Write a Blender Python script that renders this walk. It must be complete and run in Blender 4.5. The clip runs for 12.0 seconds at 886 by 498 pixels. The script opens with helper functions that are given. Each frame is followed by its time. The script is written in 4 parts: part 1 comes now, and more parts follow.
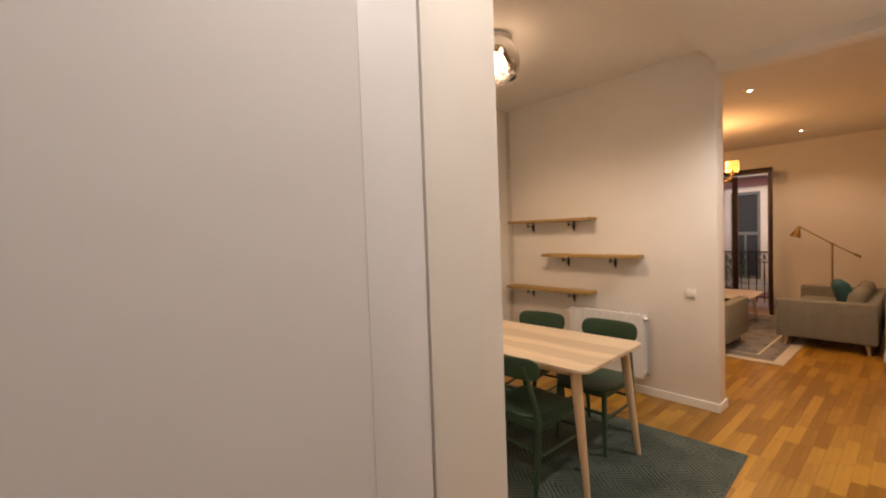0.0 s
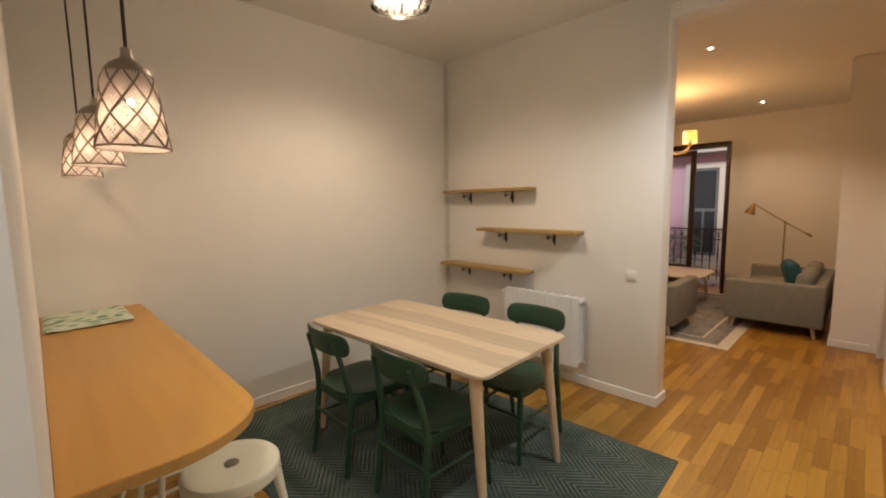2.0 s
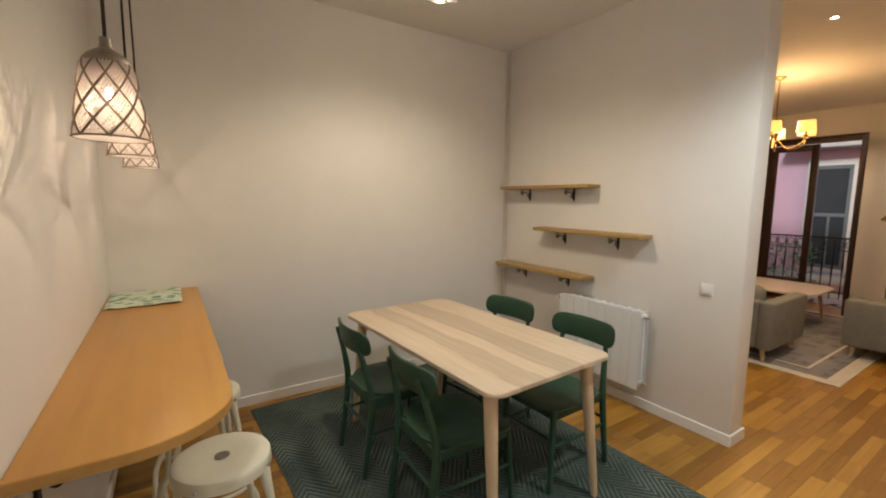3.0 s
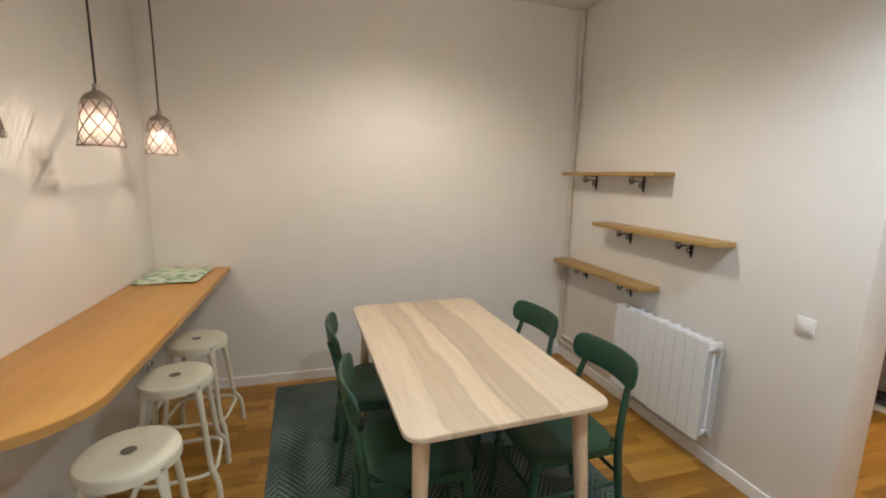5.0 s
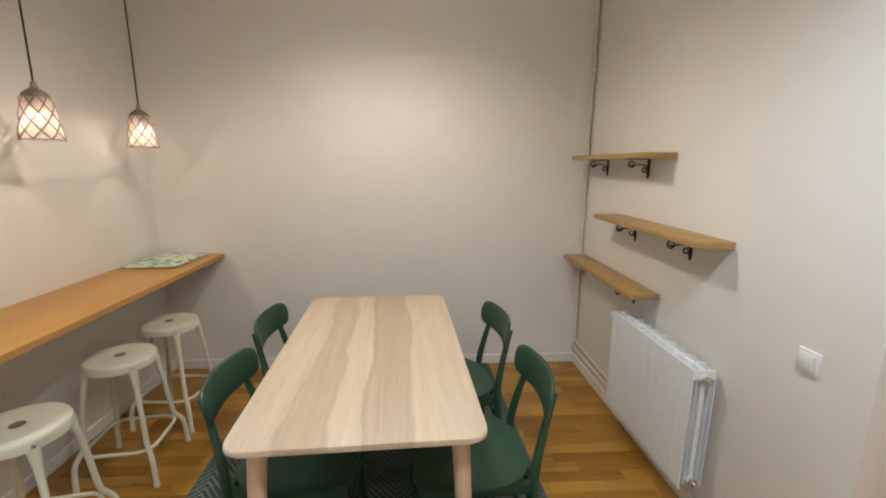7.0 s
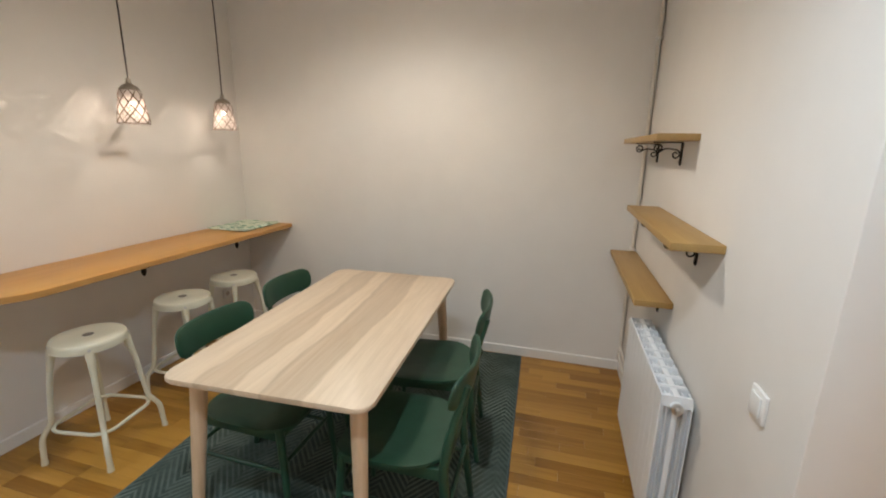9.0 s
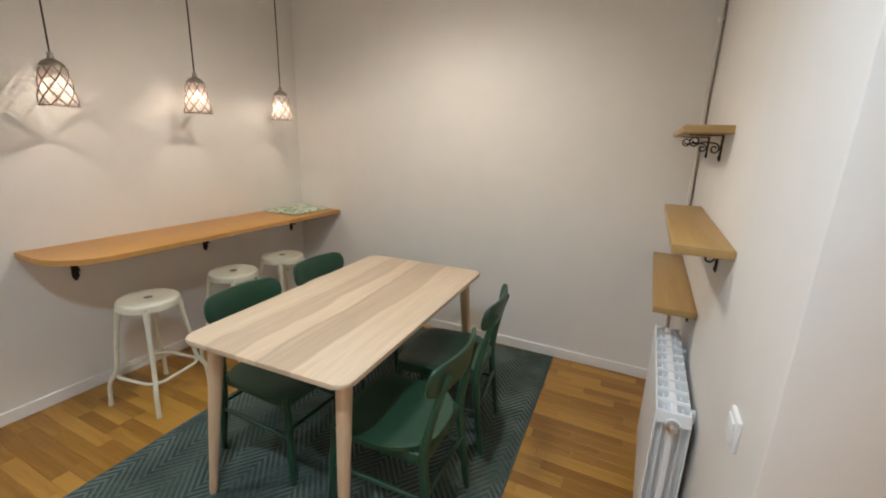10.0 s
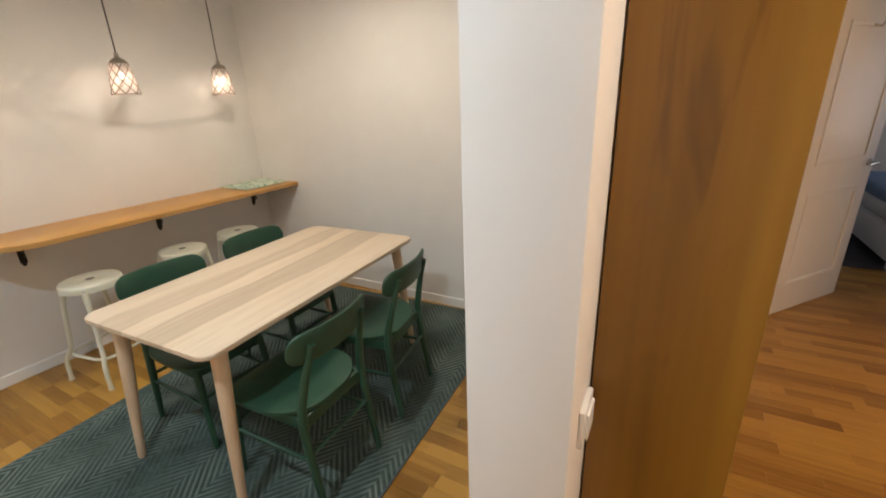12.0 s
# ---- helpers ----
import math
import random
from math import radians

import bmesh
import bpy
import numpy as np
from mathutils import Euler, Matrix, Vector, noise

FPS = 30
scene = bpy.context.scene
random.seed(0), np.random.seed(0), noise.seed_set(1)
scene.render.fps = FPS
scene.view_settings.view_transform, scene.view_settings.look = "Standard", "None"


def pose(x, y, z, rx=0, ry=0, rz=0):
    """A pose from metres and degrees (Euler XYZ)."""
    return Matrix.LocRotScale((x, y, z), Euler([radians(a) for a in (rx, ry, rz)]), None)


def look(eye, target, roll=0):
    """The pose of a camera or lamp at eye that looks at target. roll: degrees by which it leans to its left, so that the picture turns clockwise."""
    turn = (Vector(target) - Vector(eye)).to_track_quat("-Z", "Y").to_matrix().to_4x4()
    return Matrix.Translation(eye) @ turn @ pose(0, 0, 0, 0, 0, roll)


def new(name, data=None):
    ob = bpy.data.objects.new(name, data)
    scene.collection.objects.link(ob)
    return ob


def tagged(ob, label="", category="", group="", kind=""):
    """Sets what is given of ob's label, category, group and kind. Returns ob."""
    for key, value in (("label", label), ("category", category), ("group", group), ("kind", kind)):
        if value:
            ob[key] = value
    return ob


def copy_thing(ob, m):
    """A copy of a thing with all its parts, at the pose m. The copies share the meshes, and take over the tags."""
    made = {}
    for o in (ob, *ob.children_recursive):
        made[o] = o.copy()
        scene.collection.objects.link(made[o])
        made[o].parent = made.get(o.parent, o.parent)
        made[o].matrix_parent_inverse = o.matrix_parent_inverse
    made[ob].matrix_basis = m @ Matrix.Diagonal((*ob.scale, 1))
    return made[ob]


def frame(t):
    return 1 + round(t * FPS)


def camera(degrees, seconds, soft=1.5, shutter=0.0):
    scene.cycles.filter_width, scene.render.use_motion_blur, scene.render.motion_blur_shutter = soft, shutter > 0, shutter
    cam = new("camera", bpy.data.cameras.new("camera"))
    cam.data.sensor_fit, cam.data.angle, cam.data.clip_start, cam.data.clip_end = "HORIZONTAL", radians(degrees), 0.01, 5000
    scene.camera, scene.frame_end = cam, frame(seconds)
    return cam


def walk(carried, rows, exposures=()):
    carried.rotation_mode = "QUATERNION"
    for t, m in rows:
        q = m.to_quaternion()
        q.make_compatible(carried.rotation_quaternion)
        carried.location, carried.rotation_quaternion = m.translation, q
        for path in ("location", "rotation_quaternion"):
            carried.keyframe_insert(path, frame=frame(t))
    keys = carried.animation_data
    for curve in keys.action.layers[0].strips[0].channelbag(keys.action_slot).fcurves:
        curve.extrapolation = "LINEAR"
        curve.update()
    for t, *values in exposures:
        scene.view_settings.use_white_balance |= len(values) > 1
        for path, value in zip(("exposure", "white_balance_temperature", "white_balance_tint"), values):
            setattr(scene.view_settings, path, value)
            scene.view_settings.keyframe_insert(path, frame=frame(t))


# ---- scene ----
cam = camera(93.3, 12.0, 2.0)
PATH = [
    (0, (0.311, -0.063, 1.51), (1.616, 1.45, 1.437), -2.0),
    (0.5, (0.437, -0.101, 1.495), (1.949, 1.204, 1.381), -1.6),
    (1, (0.599, -0.063, 1.484), (2.166, 1.17, 1.328), -1.5),
    (1.5, (0.783, -0.002, 1.503), (2.303, 1.285, 1.315), -1.4),
    (2, (0.987, 0.017, 1.485), (2.38, 1.435, 1.272), -0.8),
    (2.5, (1.179, -0.015, 1.493), (2.418, 1.539, 1.272), -0.1),
    (3, (1.298, -0.035, 1.491), (2.386, 1.626, 1.256), 0.6),
    (3.2, (1.362, -0.024, 1.505), (2.391, 1.673, 1.257), 0.8),
    (5, (2.05, -0.034, 1.559), (2.604, 1.857, 1.218), 1.4),
    (5.5, (2.259, 0.005, 1.547), (2.707, 1.923, 1.202), 1.2),
    (6, (2.458, 0.04, 1.566), (2.795, 1.976, 1.196), 0.9),
    (6.5, (2.666, 0.026, 1.558), (2.895, 1.976, 1.173), 0.6),
    (8.5, (3.393, 0.131, 1.548), (3.057, 2.052, 1.106), 0.7),
    (9, (3.582, 0.119, 1.544), (3.065, 1.993, 1.075), 1.1),
    (9.5, (3.728, 0.153, 1.532), (3.042, 1.967, 1.042), 1.6),
    (10, (3.852, 0.215, 1.539), (3.014, 1.958, 1.03), 1.9),
    (10.5, (3.949, 0.272, 1.544), (2.985, 1.942, 1.012), 1.9),
    (11, (4.118, 0.307, 1.543), (3.061, 1.912, 0.988), 1.7),
    (11.5, (4.26, 0.347, 1.561), (3.177, 1.917, 0.961), 0.9),
    (12, (4.356, 0.505, 1.534), (3.432, 2.147, 0.865), -2.3),
]
walk(
    cam,
    [(t, look(eye, target, roll)) for t, eye, target, roll in PATH],
    [(0.0, -0.16, 9200, 27), (0.7, -0.33, 8900, 23), (1.5, -0.24, 8100, 17), (3.0, -0.18, 7000, 10), (5.0, 0.02, 6250, 9), (8.5, 0.01, 6200, 9), (10.5, 0.04, 6050, 9), (11.4, 0.08, 6050, 8), (12.0, 0.14, 6350, 9)],
)
# ---- end of camera ----

# ---- light ----
world = bpy.data.worlds.new("sky")
scene.world = world
world.use_nodes = True
wt = world.node_tree
sky = wt.nodes.new("ShaderNodeTexSky")
sky.sky_type = "NISHITA"
sky.sun_disc = False
sky.sun_elevation = radians(14)
sky.sun_rotation = radians(200)
wt.nodes["Background"].inputs["Strength"].default_value = 0.15
wt.links.new(sky.outputs[0], wt.nodes["Background"].inputs["Color"])

WARM = (1.0, 0.84, 0.68)
SOFTWARM = (1.0, 0.875, 0.725)
NEUTRAL = (0.79, 0.915, 1.0)


def point_light(name, at, watts, colour, radius):
    d = bpy.data.lights.new(name, "POINT")
    d.energy, d.color, d.shadow_soft_size = watts, colour, radius
    ob = new(name, d)
    ob.location = at
    return ob


def spot_light(name, at, watts, colour, size=110, blend=0.6, radius=0.03):
    d = bpy.data.lights.new(name, "SPOT")
    d.energy, d.color, d.shadow_soft_size = watts, colour, radius
    d.spot_size, d.spot_blend = radians(size), blend
    ob = new(name, d)
    ob.location = at
    return ob


PENDANTS = ((1.190, 1.332, 1.632), (1.190, 2.056, 1.645), (1.190, 2.746, 1.641))
PENDANT_WATTS = 2.1
DINING_LAMP = (2.595, 1.975)
spot_light("dining_lamp_light", (*DINING_LAMP, 2.68), 71, SOFTWARM, 158, 0.65, 0.13)
point_light("dining_lamp_glow", (*DINING_LAMP, 2.70), 2.6, SOFTWARM, 0.07)
spot_light("hall_spot_light", (3.35, 0.27, 2.745), 101, NEUTRAL, 142, 0.65, 0.05)
# Unseen second spot, added to brighten the hall door and the wall's end.
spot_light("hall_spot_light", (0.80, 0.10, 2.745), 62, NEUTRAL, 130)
spot_light("living_spot_light", (5.35, 1.085, 2.785), 102, WARM, 130)
spot_light("living_spot_light", (8.20, 1.13, 2.785), 26, WARM, 130)
point_light("chandelier_light", (6.77, 1.87, 2.28), 40, (1.0, 0.60, 0.28), 0.22)
bpy.data.lights.new("sun", "SUN")
sun = new("sun", bpy.data.lights["sun"])
sun.data.energy, sun.data.angle, sun.data.color = 3.2, radians(12), (1.0, 0.95, 0.9)
sun.rotation_euler = (radians(60), 0, radians(-75))

def window_light(name, at, turn, w, h, watts, colour):
    d = bpy.data.lights.new(name, "AREA")
    d.shape, d.size, d.size_y, d.energy, d.color = "RECTANGLE", w, h, watts, colour
    ob = new(name, d)
    ob.matrix_basis = Matrix.Translation(at) @ pose(0, 0, 0, 0, 90 * turn, 0)
    return ob


DAY = (0.80, 0.89, 1.0)
# Area lamp added at an unseen bedroom window to brighten the room.
window_light("bedroom_daylight_fill", (9.30, 5.8, 1.6), 1, 1.35, 1.75, 16, DAY)

# ---- materials ----


def mat(name, colour, rough=0.5, metal=0.0, grain=0.05, grain_scale=20.0, bump=0.0, bump_scale=80.0, coat=0.0):
    """A plain surface with two scales of variation and fine relief."""
    m = bpy.data.materials.new(name)
    m.use_nodes = True
    t = m.node_tree
    b = t.nodes["Principled BSDF"]
    b.inputs["Roughness"].default_value, b.inputs["Metallic"].default_value = rough, metal
    b.inputs["Coat Weight"].default_value = coat
    co = t.nodes.new("ShaderNodeTexCoord")
    n1, n2 = t.nodes.new("ShaderNodeTexNoise"), t.nodes.new("ShaderNodeTexNoise")
    n1.inputs["Scale"].default_value, n2.inputs["Scale"].default_value = grain_scale, grain_scale * 0.12
    n1.inputs["Detail"].default_value = n2.inputs["Detail"].default_value = 4
    t.links.new(co.outputs["Object"], n1.inputs["Vector"])
    t.links.new(co.outputs["Object"], n2.inputs["Vector"])
    mix = t.nodes.new("ShaderNodeMath")
    mix.operation = "ADD"
    t.links.new(n1.outputs["Fac"], mix.inputs[0])
    t.links.new(n2.outputs["Fac"], mix.inputs[1])
    ramp = t.nodes.new("ShaderNodeValToRGB")
    ramp.color_ramp.elements[0].color = (*[max(0, c * (1 - grain)) for c in colour], 1)
    ramp.color_ramp.elements[1].color = (*[min(1, c * (1 + grain)) for c in colour], 1)
    ramp.color_ramp.elements[0].position, ramp.color_ramp.elements[1].position = 0.35, 0.65
    half = t.nodes.new("ShaderNodeMath")
    half.operation = "MULTIPLY"
    half.inputs[1].default_value = 0.5
    t.links.new(mix.outputs[0], half.inputs[0])
    t.links.new(half.outputs[0], ramp.inputs["Fac"])
    t.links.new(ramp.outputs[0], b.inputs["Base Color"])
    if bump:
        n3, bp = t.nodes.new("ShaderNodeTexNoise"), t.nodes.new("ShaderNodeBump")
        n3.inputs["Scale"].default_value, n3.inputs["Detail"].default_value = bump_scale, 3
        bp.inputs["Strength"].default_value, bp.inputs["Distance"].default_value = bump, 0.002
        t.links.new(co.outputs["Object"], n3.inputs["Vector"])
        t.links.new(n3.outputs["Fac"], bp.inputs["Height"])
        t.links.new(bp.outputs[0], b.inputs["Normal"])
    return m


def wood(name, dark, light, along="X", rough=0.4, scale=1.0, pick="", spread=0.35):
    """Wood with grain along one axis; pick: 'object' or 'island' varies the tone from piece to piece."""
    m = bpy.data.materials.new(name)
    m.use_nodes = True
    t = m.node_tree
    b = t.nodes["Principled BSDF"]
    b.inputs["Roughness"].default_value = rough
    co, mp = t.nodes.new("ShaderNodeTexCoord"), t.nodes.new("ShaderNodeMapping")
    squeeze = {"X": (1.2, 22, 22), "Y": (22, 1.2, 22), "Z": (22, 22, 1.2)}[along]
    mp.inputs["Scale"].default_value = [s * scale for s in squeeze]
    t.links.new(co.outputs["Object"], mp.inputs["Vector"])
    n1, n2 = t.nodes.new("ShaderNodeTexNoise"), t.nodes.new("ShaderNodeTexNoise")
    n1.inputs["Scale"].default_value, n1.inputs["Detail"].default_value, n1.inputs["Distortion"].default_value = 1.0, 5, 0.6
    n2.inputs["Scale"].default_value, n2.inputs["Detail"].default_value = 5.0, 6
    t.links.new(mp.outputs[0], n1.inputs["Vector"])
    t.links.new(mp.outputs[0], n2.inputs["Vector"])
    fac = t.nodes.new("ShaderNodeMix")
    fac.inputs["Factor"].default_value = 0.35
    t.links.new(n1.outputs["Fac"], fac.inputs[2])
    t.links.new(n2.outputs["Fac"], fac.inputs[3])
    value = fac.outputs[0]
    if pick:
        src = t.nodes.new("ShaderNodeObjectInfo" if pick == "object" else "ShaderNodeNewGeometry")
        tone = src.outputs["Random" if pick == "object" else "Random Per Island"]
        if pick == "island":
            off = t.nodes.new("ShaderNodeVectorMath")
            off.operation = "SCALE"
            off.inputs[0].default_value = (13, 7, 5)
            t.links.new(tone, off.inputs["Scale"])
            add = t.nodes.new("ShaderNodeVectorMath")
            t.links.new(mp.outputs[0], add.inputs[0])
            t.links.new(off.outputs[0], add.inputs[1])
            t.links.new(add.outputs[0], n1.inputs["Vector"])
        ma = t.nodes.new("ShaderNodeMath")
        ma.operation, ma.inputs[1].default_value, ma.inputs[2].default_value = "MULTIPLY_ADD", spread, -spread / 2
        t.links.new(tone, ma.inputs[0])
        ad = t.nodes.new("ShaderNodeMath")
        t.links.new(value, ad.inputs[0])
        t.links.new(ma.outputs[0], ad.inputs[1])
        value = ad.outputs[0]
    ramp = t.nodes.new("ShaderNodeValToRGB")
    ramp.color_ramp.elements[0].position, ramp.color_ramp.elements[1].position = 0.25, 0.75
    ramp.color_ramp.elements[0].color, ramp.color_ramp.elements[1].color = (*dark, 1), (*light, 1)
    t.links.new(value, ramp.inputs["Fac"])
    t.links.new(ramp.outputs[0], b.inputs["Base Color"])
    bp = t.nodes.new("ShaderNodeBump")
    bp.inputs["Strength"].default_value, bp.inputs["Distance"].default_value = 0.12, 0.001
    t.links.new(n2.outputs["Fac"], bp.inputs["Height"])
    t.links.new(bp.outputs[0], b.inputs["Normal"])
    return m


def glow(name, colour, strength):
    m = bpy.data.materials.new(name)
    m.use_nodes = True
    b = m.node_tree.nodes["Principled BSDF"]
    b.inputs["Base Color"].default_value = (0.9, 0.88, 0.85, 1)
    b.inputs["Emission Color"].default_value, b.inputs["Emission Strength"].default_value = (*colour, 1), strength
    return m


def glass(name, colour=(1, 1, 1), rough=0.0):
    m = bpy.data.materials.new(name)
    m.use_nodes = True
    b = m.node_tree.nodes["Principled BSDF"]
    b.inputs["Base Color"].default_value = (*colour, 1)
    b.inputs["Transmission Weight"].default_value, b.inputs["Roughness"].default_value = 1.0, rough
    b.inputs["IOR"].default_value = 1.45
    return m


def banded_table():
    """Ash veneer: broad wavy bands along the length, light and grey-brown."""
    m = wood("ash_veneer", (0.565, 0.432, 0.300), (0.72, 0.585, 0.435), "Y", 0.42, 1.6)
    t = m.node_tree
    b = t.nodes["Principled BSDF"]
    co, sep = t.nodes.new("ShaderNodeTexCoord"), t.nodes.new("ShaderNodeSeparateXYZ")
    t.links.new(co.outputs["Object"], sep.inputs[0])
    wob, mp = t.nodes.new("ShaderNodeTexNoise"), t.nodes.new("ShaderNodeMapping")
    mp.inputs["Scale"].default_value = (4.5, 2.4, 1)
    wob.inputs["Scale"].default_value, wob.inputs["Detail"].default_value = 1.0, 2
    t.links.new(co.outputs["Object"], mp.inputs["Vector"])
    t.links.new(mp.outputs[0], wob.inputs["Vector"])
    ma = t.nodes.new("ShaderNodeMath")
    ma.operation, ma.inputs[1].default_value = "MULTIPLY_ADD", 0.115
    t.links.new(wob.outputs["Fac"], ma.inputs[0])
    t.links.new(sep.outputs["X"], ma.inputs[2])
    sc = t.nodes.new("ShaderNodeMath")
    sc.operation, sc.inputs[1].default_value, sc.inputs[2].default_value = "MULTIPLY_ADD", 1.25, 0.425
    t.links.new(ma.outputs[0], sc.inputs[0])
    ramp = t.nodes.new("ShaderNodeValToRGB")
    ramp.color_ramp.interpolation = "LINEAR"
    for p, c in ((0.20, 1.0), (0.215, 0.80), (0.25, 0.86), (0.36, 0.82), (0.375, 1.03), (0.49, 1.0), (0.505, 0.73), (0.54, 0.84), (0.62, 0.78), (0.71, 0.81), (0.725, 1.02)):
        e = ramp.color_ramp.elements.new(p)
        e.color = (c, c * 0.97 if c < 0.9 else c, c * 0.93 if c < 0.9 else c * 0.98, 1)
    ramp.color_ramp.elements[0].color = (1, 1, 1, 1)
    t.links.new(sc.outputs[0], ramp.inputs["Fac"])
    mul = t.nodes.new("ShaderNodeMix")
    mul.data_type, mul.blend_type = "RGBA", "MULTIPLY"
    mul.inputs["Factor"].default_value = 1.0
    src = b.inputs["Base Color"].links[0].from_socket
    t.links.new(src, mul.inputs[6])
    t.links.new(ramp.outputs[0], mul.inputs[7])
    t.links.new(mul.outputs[2], b.inputs["Base Color"])
    return m


def chevron_rug():
    """Low teal-grey pile with carved hatching that changes direction from lozenge to lozenge."""
    m = mat("teal_pile", (0.052, 0.072, 0.063), 0.95, 0, 0.3, 60)
    t = m.node_tree
    b = t.nodes["Principled BSDF"]
    b.inputs["Specular IOR Level"].default_value = 0.1
    co, mp, sep = t.nodes.new("ShaderNodeTexCoord"), t.nodes.new("ShaderNodeMapping"), t.nodes.new("ShaderNodeSeparateXYZ")
    mp.vector_type = "POINT"
    mp.inputs["Scale"].default_value = (3.8, 3.1, 1)
    t.links.new(co.outputs["Object"], mp.inputs["Vector"])
    t.links.new(mp.outputs[0], sep.inputs[0])

    def op(kind, a, c=None):
        n = t.nodes.new("ShaderNodeMath")
        n.operation = kind
        for i, v in enumerate((a, c)):
            if v is None:
                continue
            if isinstance(v, (int, float)):
                n.inputs[i].default_value = v
            else:
                t.links.new(v, n.inputs[i])
        return n.outputs[0]

    u = op("ADD", sep.outputs["X"], sep.outputs["Y"])
    v = op("SUBTRACT", sep.outputs["X"], sep.outputs["Y"])
    cell = op("FLOORED_MODULO", op("ADD", op("FLOOR", u), op("FLOOR", v)), 2.0)
    tri = op("GREATER_THAN", op("ADD", op("FRACT", u), op("FRACT", v)), 1.0)
    way = op("FLOORED_MODULO", op("ADD", cell, tri), 2.0)
    line = op("ADD", op("MULTIPLY", u, op("SUBTRACT", 1.0, way)), op("MULTIPLY", v, way))
    wave = op("SINE", op("MULTIPLY", line, 52.0))
    carve = op("GREATER_THAN", wave, 0.30)
    fade = t.nodes.new("ShaderNodeTexNoise")
    fade.inputs["Scale"].default_value = 3.0
    t.links.new(co.outputs["Object"], fade.inputs["Vector"])
    edge = op("MINIMUM", op("MINIMUM", op("FRACT", u), op("SUBTRACT", 1.0, op("FRACT", u))), op("MINIMUM", op("FRACT", v), op("SUBTRACT", 1.0, op("FRACT", v))))
    rim = op("LESS_THAN", edge, 0.035)
    level = op("MAXIMUM", op("MULTIPLY", carve, op("MINIMUM", 1.0, op("MAXIMUM", 0.12, op("MULTIPLY", op("SUBTRACT", fade.outputs["Fac"], 0.30), 2.6)))), op("MULTIPLY", rim, 0.12))
    mx = t.nodes.new("ShaderNodeMix")
    mx.data_type = "RGBA"
    src = b.inputs["Base Color"].links[0].from_socket
    t.links.new(level, mx.inputs[0])
    t.links.new(src, mx.inputs[6])
    mx.inputs[7].default_value = (0.170, 0.203, 0.178, 1)
    t.links.new(mx.outputs[2], b.inputs["Base Color"])
    bp = t.nodes.new("ShaderNodeBump")
    bp.inputs["Strength"].default_value, bp.inputs["Distance"].default_value = 0.5, 0.004
    t.links.new(level, bp.inputs["Height"])
    t.links.new(bp.outputs[0], b.inputs["Normal"])
    return m


def leaf_cloth(name, ground, figure, scale):
    """Cloth printed with pale streaks."""
    m = mat(name, ground, 0.9, 0, 0.12, 40, 0.3, 300)
    t = m.node_tree
    b = t.nodes["Principled BSDF"]
    co, vo, mp = t.nodes.new("ShaderNodeTexCoord"), t.nodes.new("ShaderNodeTexVoronoi"), t.nodes.new("ShaderNodeMapping")
    mp.inputs["Scale"].default_value = (1.0, 2.4, 1)
    mp.inputs["Rotation"].default_value = (0, 0, 0.7)
    vo.inputs["Scale"].default_value = scale
    t.links.new(co.outputs["Object"], mp.inputs["Vector"])
    t.links.new(mp.outputs[0], vo.inputs["Vector"])
    ramp = t.nodes.new("ShaderNodeValToRGB")
    ramp.color_ramp.elements[0].position, ramp.color_ramp.elements[1].position = 0.30, 0.42
    t.links.new(vo.outputs["Distance"], ramp.inputs["Fac"])
    mx = t.nodes.new("ShaderNodeMix")
    mx.data_type = "RGBA"
    t.links.new(ramp.outputs[0], mx.inputs[0])
    t.links.new(b.inputs["Base Color"].links[0].from_socket, mx.inputs[6])
    mx.inputs[7].default_value = (*figure, 1)
    t.links.new(mx.outputs[2], b.inputs["Base Color"])
    return m


def worn_carpet():
    """A faded oriental carpet: medallions and small figures in greys, worn in patches."""
    m = mat("faded_carpet", (0.085, 0.080, 0.079), 0.95, 0, 0.25, 30, 0.3, 200)
    t = m.node_tree
    b = t.nodes["Principled BSDF"]
    co = t.nodes.new("ShaderNodeTexCoord")
    source = b.inputs["Base Color"].links[0].from_socket
    for scale, kind, low, high, tone, share in ((1.5, "MANHATTAN", 0.30, 0.36, (0.16, 0.15, 0.148), 0.8), (6.0, "CHEBYCHEV", 0.30, 0.40, (0.27, 0.25, 0.23), 0.75), (21.0, "MANHATTAN", 0.45, 0.62, (0.23, 0.21, 0.195), 0.7)):
        vo, ramp, wear, gain, mx = (t.nodes.new("ShaderNode" + n) for n in ("TexVoronoi", "ValToRGB", "TexNoise", "Math", "Mix"))
        vo.distance, vo.inputs["Scale"].default_value, vo.inputs["Randomness"].default_value = kind, scale, 0.55
        t.links.new(co.outputs["Object"], vo.inputs["Vector"])
        t.links.new(co.outputs["Object"], wear.inputs["Vector"])
        wear.inputs["Scale"].default_value = 4.0
        ramp.color_ramp.elements[0].position, ramp.color_ramp.elements[1].position = low, high
        t.links.new(vo.outputs["Distance"], ramp.inputs["Fac"])
        gain.operation = "MULTIPLY"
        t.links.new(ramp.outputs[0], gain.inputs[0])
        t.links.new(wear.outputs["Fac"], gain.inputs[1])
        mx.data_type = "RGBA"
        scaled = t.nodes.new("ShaderNodeMath")
        scaled.operation, scaled.inputs[1].default_value, scaled.use_clamp = "MULTIPLY", share * 1.7, True
        t.links.new(gain.outputs[0], scaled.inputs[0])
        t.links.new(scaled.outputs[0], mx.inputs[0])
        t.links.new(source, mx.inputs[6])
        mx.inputs[7].default_value = (*tone, 1)
        source = mx.outputs[2]
    t.links.new(source, b.inputs["Base Color"])
    return m


